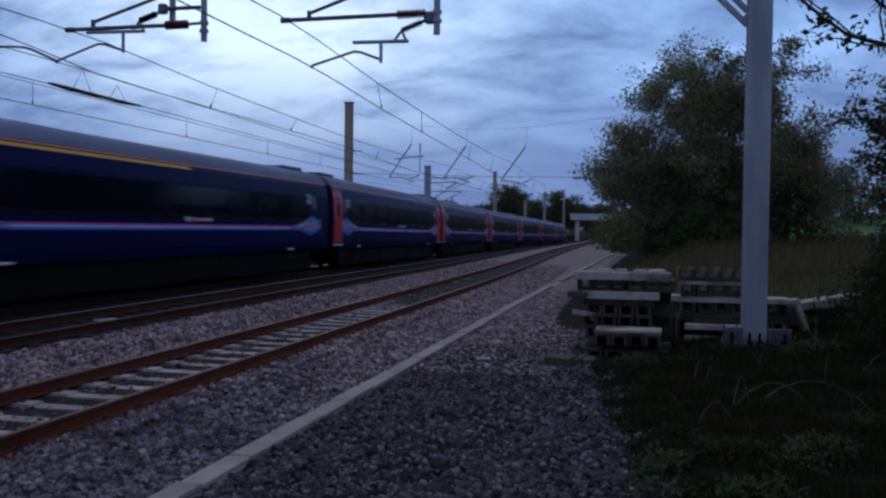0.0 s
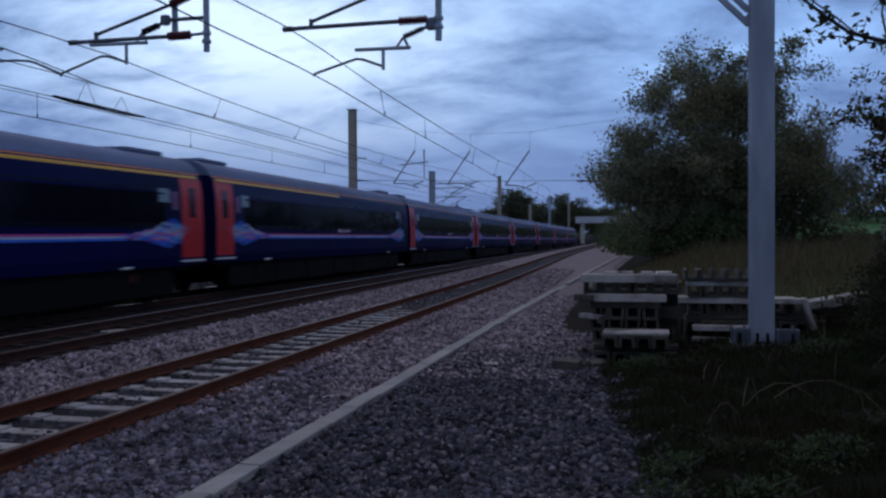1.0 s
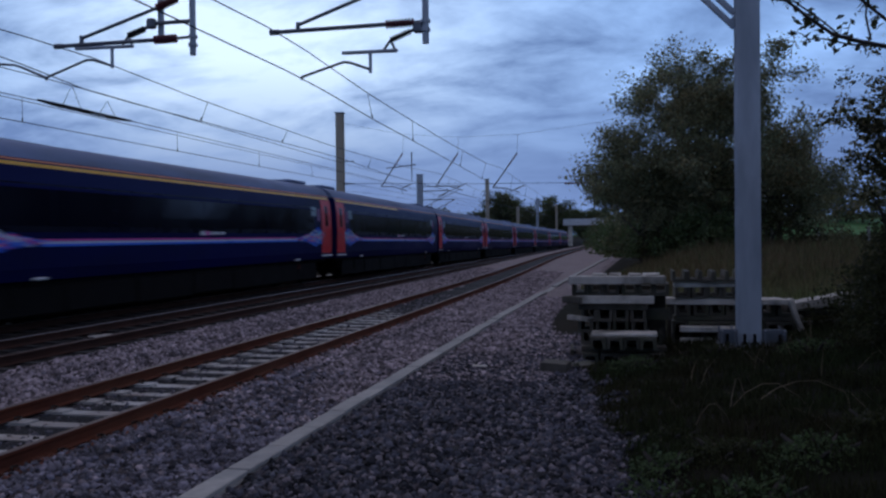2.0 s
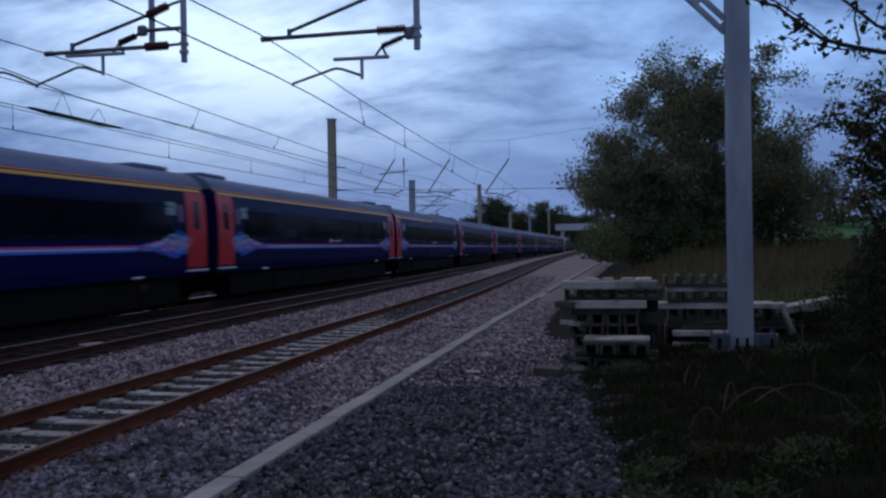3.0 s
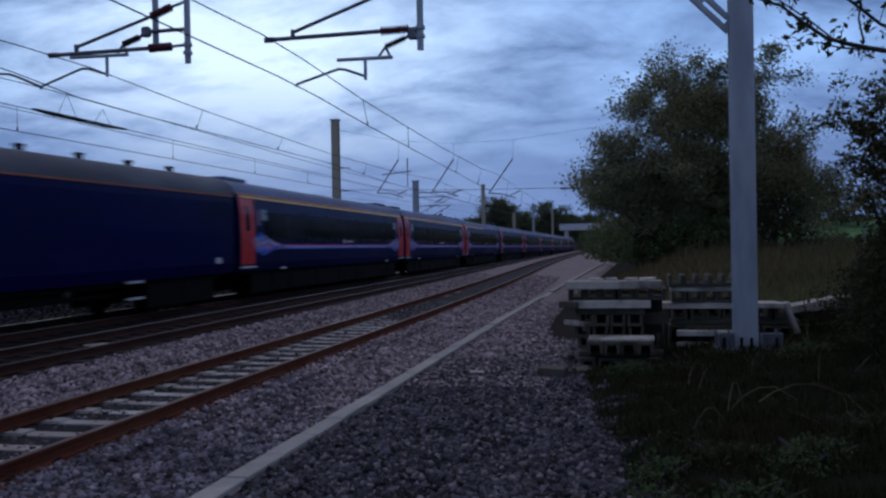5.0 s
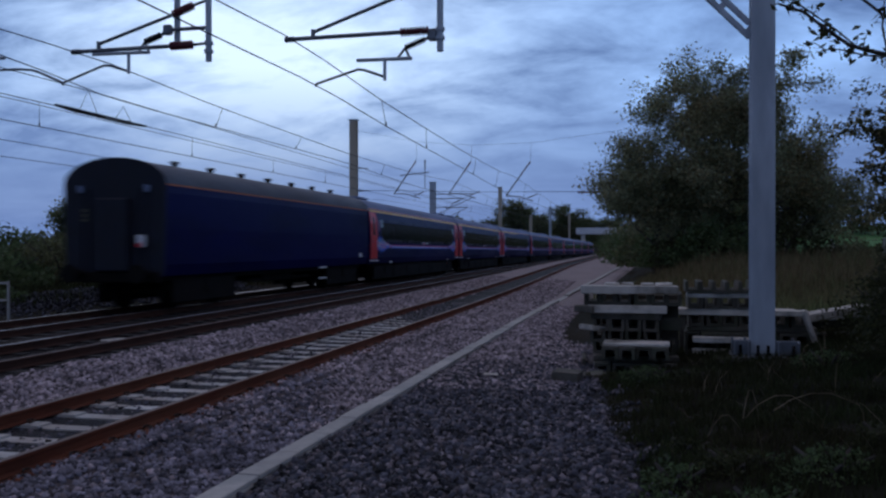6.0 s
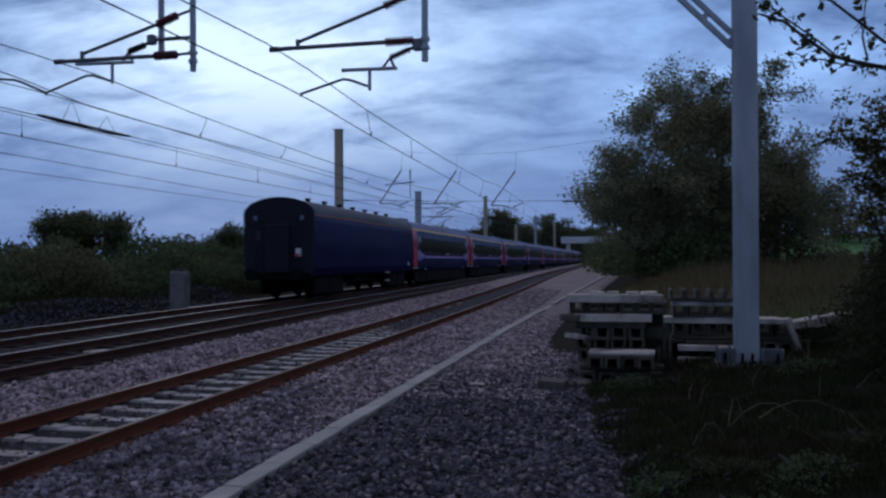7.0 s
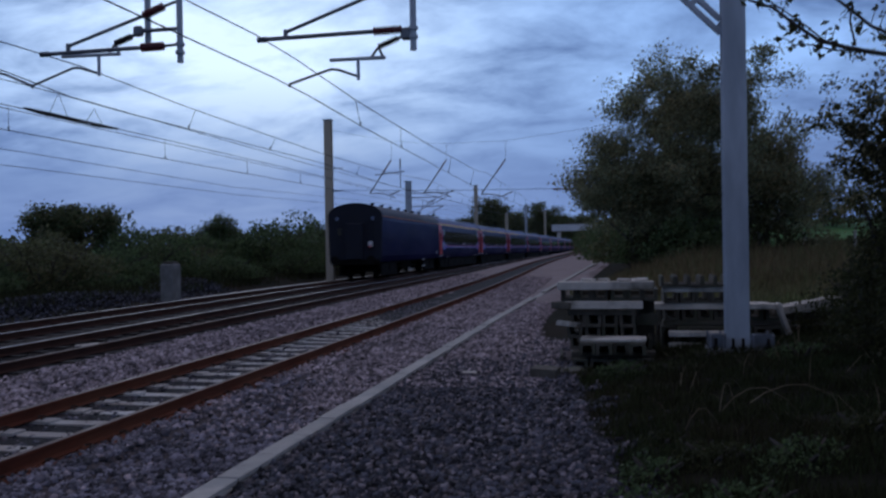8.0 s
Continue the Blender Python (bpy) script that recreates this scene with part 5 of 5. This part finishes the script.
def grow(bm, tips, start, direction, length, radius, depth, spread, rnd, up=0.15):
    """A branch with side branches; tips collects where leaves hang."""
    pts, rs = [Vector(start)], [radius]
    d = Vector(direction).normalized()
    n = 4
    for i in range(n):
        d = (d + Vector((rnd.gauss(0, 0.13), rnd.gauss(0, 0.13), rnd.gauss(0, 0.10) + up * 0.2))).normalized()
        pts.append(pts[-1] + d * length / n)
        rs.append(radius * (1 - 0.62 * (i + 1) / n))
    pipe(bm, pts, rs, 6 if radius > 0.05 else 4)
    if depth <= 1:
        tips += [tuple(p) for p in pts[1:]]
    if depth == 0:
        return
    for k in range(rnd.randint(3, 4) if depth > 1 else 3):
        i = rnd.randint(1, n) if k else n
        a = rnd.uniform(0, math.tau)
        side = d.orthogonal().normalized()
        side.rotate(Matrix.Rotation(a, 3, d))
        grow(bm, tips, pts[i], d * (1 - spread * 0.5) + side * spread + Vector((0, 0, up)), length * rnd.uniform(0.55, 0.8), rs[i] * 0.72, depth - 1, spread, rnd, up)


def build_tree(name, x, y, height, reach, leaf, count, mats, label, seed, spread=0.75, depth=4, clump=0.3, z=None, low=0.28, category="tree", bunch=0.5):
    """A trunk with limbs, fitted to a height and a reach, and leaves bunched round the twigs."""
    rnd = random.Random(seed)
    z = ground_z(x, y) - 0.1 if z is None else z
    t = thing(name, label, category, m=pose(x, y, z))
    bm = bmesh.new()
    tips = []
    pipe(bm, [(0, 0, 0), (0.06 * height / 8, 0, 1.6), (0, 0.1, low * 10), (0.1, 0, 5.5)], [0.28, 0.22, 0.18, 0.10], 9)
    for k in range(10):
        a = k * 2.4 + rnd.uniform(-0.3, 0.3)
        h = low * 7.5 + (5.5 - low * 7.5) * k / 9
        out = Vector((math.cos(a), math.sin(a), rnd.uniform(0.25, 0.9) + k * 0.14))
        grow(bm, tips, (0, 0, h), out, rnd.uniform(2.2, 3.2), 0.09, depth - 1, spread, rnd)
    tips = np.array(tips)
    top = np.percentile(tips[:, 2], 99.5)
    wide = np.percentile(np.hypot(tips[:, 0], tips[:, 1]), 96)
    fit = np.array([(reach - clump * 0.8) / wide, (reach - clump * 0.8) / wide, (height - clump * 0.5) / top])
    bmesh.ops.scale(bm, vec=Vector(fit), verts=bm.verts)
    tips = tips * fit
    tips = tips[(tips[:, 2] < height) & (np.hypot(tips[:, 0], tips[:, 1]) < reach * 1.1)]
    part("trunk", bm, M_BARK, t, "rough dark bark")
    tips = tips[rng.random(len(tips)) < bunch]
    for mat, share in mats:
        n = int(count * share)
        own = tips[rng.random(len(tips)) < max(0.35, share)]
        c = own[rng.integers(0, len(own), n)] + rng.normal(size=(n, 3)) * clump * np.array([1, 1, 0.7])
        part("crown", leaf_mesh("crown", c, leaf, mat), None, t)
    return t


# the big tree on the bank
build_tree("oak_tree", 2.9, 39.0, 8.7, 4.9, 0.135, 66000, ((M_LEAF_OAK, 0.65), (M_LEAF_AUTUMN, 0.35)), "broad dark oak tree turning brown on the bank", 11, 0.8, 4, 0.27, bunch=0.62, low=0.2)
build_tree("oak_tree", 5.9, 41.0, 6.5, 2.9, 0.15, 16000, ((M_LEAF_AUTUMN, 0.6), (M_LEAF_OAK, 0.4)), "smaller oak tree with brown leaves on the bank", 23, 0.8, 4, 0.24, bunch=0.28)
build_tree("oak_tree", 0.15, 38.5, 7.2, 3.0, 0.135, 36000, ((M_LEAF_OAK, 0.85), (M_LEAF_AUTUMN, 0.15)), "dark oak tree beside the line", 37, 0.8, 4, 0.27, bunch=0.6, low=0.30)
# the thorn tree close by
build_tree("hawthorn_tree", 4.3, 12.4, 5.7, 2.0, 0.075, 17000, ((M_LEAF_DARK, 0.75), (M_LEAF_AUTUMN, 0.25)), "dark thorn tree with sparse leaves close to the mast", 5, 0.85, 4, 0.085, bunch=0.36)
bough = thing("leaning_sapling", "leaning sapling, bare dark boughs with few curled leaves", "sapling")
bm = bmesh.new()
tips = []
rnd = random.Random(3)
for pts, r in (([(3.4, 8.3, 3.15), (2.5, 8.1, 3.36), (2.02, 8, 3.43), (1.76, 8, 3.50), (1.59, 8, 3.56), (1.41, 8, 3.70), (1.23, 8, 3.86), (1.03, 8, 3.94)], 0.024),
               ([(3.4, 8.2, 3.3), (2.5, 8.1, 3.44), (2.02, 8.05, 3.66), (1.8, 8, 3.84), (1.55, 8, 4.06), (1.3, 8, 4.35)], 0.018),
               ([(1.9, 8, 3.45), (1.7, 7.95, 3.46), (1.5, 7.95, 3.52), (1.36, 7.95, 3.52)], 0.009),
               ([(1.66, 8, 3.53), (1.5, 8.05, 3.7), (1.3, 8.05, 3.86), (1.15, 8.05, 3.98), (1.1, 8.05, 4.1)], 0.009),
               ([(1.88, 8, 3.5), (1.84, 8, 3.7), (1.86, 8, 3.95), (1.9, 8, 4.2)], 0.010), ([(4.3, 9.6, -0.1), (4.2, 9.3, 1.2), (3.9, 8.7, 2.5), (3.4, 8.3, 3.15), (3.4, 8.2, 3.3)], 0.05)):
    pipe(bm, pts, [r * (1 - 0.65 * i / len(pts)) for i in range(len(pts))], 6)
    for p, q in zip(pts[1:], pts[2:]):
        for k in range(3):
            a = Vector(p).lerp(Vector(q), rnd.random())
            b = a + Vector((rnd.uniform(-0.12, 0.06), rnd.uniform(-0.1, 0.1), rnd.uniform(-0.09, 0.14)))
            pipe(bm, [a, a.lerp(b, 0.5) + Vector((0, 0, 0.01)), b], [0.005, 0.004, 0.003], 4)
            tips += [tuple(b), tuple(b), tuple(a)]
part("branch", bm, M_BARK, bough)
tips = np.array(tips)
c = tips[rng.integers(0, len(tips), 260)] + rng.normal(size=(260, 3)) * 0.025
part("foliage", leaf_mesh("foliage", c, 0.075, M_LEAF_DARK), None, bough)


def build_bush(x, y, w, d, h, count, mat, label, leaf=0.2, twigs=10, name="bush", z=None):
    """A rounded, uneven shrub: stems inside, leaf clumps outside, with gaps."""
    z = ground_z(x, y) - 0.1 if z is None else z
    t = thing(name, label, "bush", "bushes", m=pose(x, y, z))
    seed = Vector((x, y, 0))
    bm = bmesh.new()
    for k in range(twigs):
        a = k * 2.4
        e = Vector((math.cos(a) * w * 0.36, math.sin(a) * d * 0.36, h * 0.75))
        pipe(bm, [(e.x * 0.15, e.y * 0.15, 0), e * 0.55 + Vector((0, 0, h * 0.05)), e], [0.05, 0.035, 0.015], 5)
    part("stem", bm, M_BARK, t)
    v = rng.normal(size=(count, 3))
    v /= np.linalg.norm(v, axis=1, keepdims=True)
    v[:, 2] = np.abs(v[:, 2])
    lump = np.array([1.0 + 0.42 * noise.noise(Vector(p) * 2.3 + seed) + 0.22 * noise.noise(Vector(p) * 6.1 + seed) for p in v])
    r = (0.45 + 0.55 * rng.random(count) ** 0.35) * lump
    c = v * r[:, None] * np.array([w / 2, d / 2, h * 0.82]) + np.array([0, 0, h * 0.06])
    part("foliage", leaf_mesh("foliage", c, leaf, mat), None, t)


rnd = random.Random(8)
HEDGE = "dense green hedge bush beyond the tracks"
for i in range(17):
    y = 22 + i * 4.6 + rnd.uniform(-1, 1)
    build_bush(-25.5 - rnd.uniform(0, 2.5) - 0.05 * i, y, rnd.uniform(5.5, 8), rnd.uniform(5, 7), rnd.uniform(1.9, 3.0), 4200, M_LEAF_GREEN if i % 3 else M_LEAF, HEDGE, 0.22)
for i in range(12):
    build_bush(-36 - rnd.uniform(0, 8), 34 + i * 7 + rnd.uniform(-2, 2), rnd.uniform(8, 11), 8, rnd.uniform(2.6, 3.8), 3600, M_LEAF if i % 2 else M_LEAF_GREEN, HEDGE, 0.30)
for x, y, w, h in ((-21.5, 45, 4, 1.4), (-21, 54, 4, 1.8), (-22, 64, 5, 2.2), (-22.5, 74, 5, 2.4), (-21.5, 25, 3, 0.7), (-22.8, 36, 3.5, 0.9)):
    build_bush(x, y, w, w, h, 2600, M_LEAF_GREEN, "low bramble bush on the rough ground by the far track", 0.16, 6)
build_tree("hedge_tree", -29.2, 60.5, 4.0, 1.6, 0.2, 6000, ((M_LEAF_GREEN, 0.8), (M_LEAF, 0.2)), "small green tree in the hedge beyond the tracks", 41, 0.7, 3, 0.3)
build_tree("field_tree", -41.5, 60, 5.0, 4.0, 0.26, 15000, ((M_LEAF, 0.6), (M_LEAF_GREEN, 0.4)), "domed tree behind the hedge, sky showing between its limbs", 15, 0.9, 4, 0.34, low=0.36, bunch=0.7)
for x, y, h, s in ((-35, 235, 13.5, 51), (-44, 250, 9, 52), (-55, 240, 9, 58), (-27.5, 300, 15.0, 53), (-20, 330, 14.5, 54), (-34, 320, 11, 56), (-13, 340, 13, 57), (-33, 245, 11, 60), (-24, 310, 12.5, 61)):
    build_tree("distant_tree", x, y, h, h * 0.55, 0.6, 9500, ((M_LEAF, 0.6), (M_LEAF_GREEN, 0.4)), "dark tree in the distance beside the line", s, 0.8, 3, 0.9, low=0.2)
for i in range(9):
    build_bush(-62 + i * 4, 170 + (i % 3) * 14, 12, 9, 5.5 + (i * 7 % 4), 1800, M_LEAF, "dark far hedgerow clump", 0.6, 5, "hedgerow")
for x, y, w, h in ((-24.5, 58, 7, 3.6), (-25.5, 66, 8, 4.3), (-26, 75, 8, 4.4), (-27, 86, 9, 4.6), (-28, 98, 10, 4.8), (-30, 112, 11, 5.2), (-32, 128, 12, 5.6), (-36, 148, 13, 6)):
    build_bush(x, y, w, w, h, 4200, M_LEAF_GREEN, HEDGE, 0.26)
# pale path beside the far track
bm = bmesh.new()
sweep(bm, [(-0.28, -0.15), (0.28, -0.15), (0.26, 0.0), (-0.26, 0.0)], [(-16.45 - 0.25 * smooth(31, 42, y) + bend(y), y, -0.22 + fall(y) + sink(-16.5, y)) for y in range(31, 85, 3)])
tagged(part("far_trough", bm, M_LID), "pale concrete trough beside the far track", "cable trough", kind="structure")
# undergrowth round the bank; the shade under the oaks is put into the leaf colour
BANK = "dark undergrowth bush on the bank under the trees"
for x, y, w, h in ((1.6, 36.5, 2.8, 2.0), (2.4, 35.5, 3.6, 2.0), (4.6, 37, 4.5, 2.6), (-1.2, 46, 4, 3.4), (0.6, 50, 5, 4), (3.0, 44, 6, 4.2), (-1.6, 60, 5, 4.5), (-1.8, 75, 6, 5), (-3, 100, 8, 5.5), (-5, 140, 9, 6), (-7.5, 185, 10, 6), (0, 215, 14, 7), (9.2, 45, 4.0, 1.0), (12.5, 46, 4, 1.2), (22, 82, 10, 6.2), (15, 86, 9, 5.6), (30, 80, 11, 6.4), (10, 80, 8, 5.2), (18.5, 84, 8, 5.0), (26, 81, 9, 5.4)):
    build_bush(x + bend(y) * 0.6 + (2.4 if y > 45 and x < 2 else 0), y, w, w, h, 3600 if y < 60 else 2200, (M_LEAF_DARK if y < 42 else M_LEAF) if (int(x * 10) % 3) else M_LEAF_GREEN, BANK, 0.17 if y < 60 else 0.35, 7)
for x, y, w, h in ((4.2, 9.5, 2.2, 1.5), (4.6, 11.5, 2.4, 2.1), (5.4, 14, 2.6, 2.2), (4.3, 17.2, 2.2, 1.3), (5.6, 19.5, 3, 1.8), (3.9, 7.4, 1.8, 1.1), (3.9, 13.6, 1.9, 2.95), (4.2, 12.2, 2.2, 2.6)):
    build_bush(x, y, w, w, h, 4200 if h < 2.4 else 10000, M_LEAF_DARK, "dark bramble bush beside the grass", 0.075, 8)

# Mostly unseen row, added so the coach sides mirror dark foliage, not sky.
for i in range(21):
    y = 66 + i * 15
    build_bush(5.5 + bend(y) + (i * 5 % 3), y, 9, 14, 7.0 + (i * 7 % 4) * 0.6, 2600, M_LEAF, "tall dark hedgerow added along the line, mostly unseen", 0.45, 7, "hedgerow")

for x, y, w, h, n in ((0.1, 7.6, 0.9, 0.33, 800), (0.9, 7.3, 1.0, 0.33, 900), (0.2, 8.3, 0.7, 0.32, 600), (0.75, 8.6, 0.9, 0.28, 900), (1.5, 8.3, 1.0, 0.32, 1000), (0.35, 9.6, 0.6, 0.22, 500), (2.2, 9.0, 0.9, 0.3, 700), (-0.75, 14.6, 0.8, 0.3, 700), (-0.1, 14.4, 1.0, 0.34, 900), (0.7, 14.2, 0.9, 0.25, 600),
                      (1.2, 15.0, 0.7, 0.3, 500), (0.2, 12.6, 0.9, 0.2, 500), (2.6, 14.4, 1.0, 0.35, 700), (1.8, 11.2, 1.2, 0.2, 600), (0.6, 10.9, 0.7, 0.16, 350)):
    build_bush(x, y, w, w, h, n, M_LEAF_GREEN if h > 0.31 else M_LEAF_DARK, "low green weed clump in the dark grass", 0.05, 4, "weed")
rnd2 = random.Random(14)
for x0, y0, x1, h in ((1.0, 10.4, 1.9, 0.34), (1.35, 10.8, 2.5, 0.30), (0.95, 10.2, 1.15, 0.42), (0.55, 9.6, 0.95, 0.30)):
    bm = bmesh.new()
    z0 = ground_z(x0, y0)
    pipe(bm, [(x0 + (x1 - x0) * t, y0 + 0.2 * t + 0.03 * rnd2.uniform(-1, 1), z0 + h * (1 - (2 * t - 0.9) ** 2 * 0.9) + 0.02) for t in (0.0, 0.15, 0.35, 0.55, 0.8, 1.0)], [0.006, 0.006, 0.005, 0.005, 0.004, 0.002], 5)
    tagged(part("dry_stem", bm, M_DRY), "pale dry bramble stem arching over the grass", "stem", "dry stems")

# fence of the field on the right
for i, (x, y) in enumerate(((7.3, 40), (9.4, 40.5), (11.5, 41), (5.4, 39.6))):
    f = thing("fence_post", "pale wooden fence post by the green field", "fence post", "fence posts")
    bm = bmesh.new()
    z = ground_z(x, y)
    box(bm, x - 0.06, x + 0.06, y - 0.06, y + 0.06, z - 0.3, z + 1.05, 0.015)
    part("post", bm, M_LID, f)
bm = bmesh.new()
for h in (0.35, 0.65, 0.95):
    pipe(bm, [(x, y - 0.07, ground_z(x, y) + h) for x, y in ((5.4, 39.6), (7.3, 40), (9.4, 40.5), (11.5, 41))], 0.004, 4)
tagged(part("fence_wire", bm, M_WIRE), "thin fence wires along the field", "fence wire")


def blades(name, n, area, height, mat, label, clump=0.0, lean=0.45, width=0.008):
    """Grass: bent blades of two segments."""
    x0, x1, y0, y1, limit = area
    pts = np.stack([rng.uniform(x0, x1, n), y0 + (y1 - y0) * rng.random(n) ** 1.25], -1)
    keep = np.array([limit(x, y) + 0.5 * noise.noise((x * 1.1, y * 1.1, 2.0)) > 0 and (noise.noise((x * 2.3, y * 2.3, 9.0)) + clump) > rnd.uniform(-0.6, 0.3) for x, y in pts])
    pts = pts[keep]
    n = len(pts)
    z = np.array([max(ground_z(x, y), -0.5) for x, y in pts])
    a = rng.uniform(0, math.tau, n)
    h = height * rng.uniform(0.45, 1.3, n)
    l = h * lean * rng.uniform(0.2, 1.6, n)
    w = width * rng.uniform(0.7, 1.5, n)
    dx, dy = np.cos(a), np.sin(a)
    px, py = -dy * w, dx * w
    base = np.stack([pts[:, 0], pts[:, 1], z - 0.02], -1)
    side = np.stack([px, py, np.zeros(n)], -1)
    mid = base + np.stack([dx * l * 0.35, dy * l * 0.35, h * 0.6], -1)
    tip = base + np.stack([dx * l, dy * l, h], -1)
    v = np.stack([base - side, base + side, mid + side * 0.7, mid - side * 0.7, tip], 1)
    f = np.array([(0, 1, 2), (0, 2, 3), (3, 2, 4)])
    faces = (np.arange(n)[:, None, None] * 5 + f[None]).reshape(-1, 3)
    tagged(new(name, raw_mesh(name, v.reshape(-1, 3), faces, mat)), label, "grass", kind="stuff")


blades("grass", 95000, (-1.2, 6, 5.2, 20, lambda x, y: (x - verge(y)) * 1.3 + 0.12), 0.13, M_BLADE, "rough grass beside the stones, darkened for shade")
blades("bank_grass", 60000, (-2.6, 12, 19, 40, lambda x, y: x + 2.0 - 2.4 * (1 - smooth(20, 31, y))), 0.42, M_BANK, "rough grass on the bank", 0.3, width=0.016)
blades("bank_stalks", 11000, (-2.2, 9, 25, 36, lambda x, y: x + 1.8 - 2.2 * (1 - smooth(20, 31, y))), 0.65, M_WEED, "dry brown grass stalks on the bank", 0.1, 0.3, 0.010)
blades("field_grass", 20000, (6, 22, 36, 60, lambda x, y: 1.0), 0.3, M_FIELD, "green grass of the field", 0.5, width=0.03)
blades("dry_stalks", 130, (0.3, 3.6, 8.5, 16, lambda x, y: 1.0), 0.42, M_DRY, "dry pale stalks in the dark grass", 0.2, 1.3, 0.004)
blades("left_grass", 26000, (-30, -18, 18, 60, lambda x, y: -x - 19.5), 0.4, M_BLADE, "rough grass beyond the far track", 0.2, width=0.02)

# stones heaped beyond the far track
c = np.array([(-20.2 + g, y, ground_z(-20.2 + g, y) + 0.35 * max(0.0, 1 - (g / 2.2) ** 2) * (0.6 + 0.4 * math.sin(y * 0.5)) * rnd.random()) for g, y in zip(rng.normal(0, 1.0, 5000), rng.uniform(22, 40, 5000))])
tagged(new("rubble", stone_mesh("rubble", c, 0.10, M_STONE_DARK)), "low heap of grey rubble beyond the far track", "rubble", kind="stuff")


# ---------------------------------------------------------------- what moves
def motions():
    spin = [i * 0.05 for i in range(161)]

    def joint(t):
        for (t0, a), (t1, b) in zip(JOINT, JOINT[1:]):
            if t <= t1:
                return a + (b - a) * (t - t0) / (t1 - t0)
        return JOINT[-1][1]

    for car, place in TRAIN:
        walk(car, [(t, on_line(s + place)) for t, s in JOINT])
    for wheel, dy in WHEELS:
        walk(wheel, [(t, pose(0, dy, 0.457) @ Matrix.Rotation(-(joint(t) - JOINT[0][1]) / 0.457, 4, "X")) for t in spin])


motions()
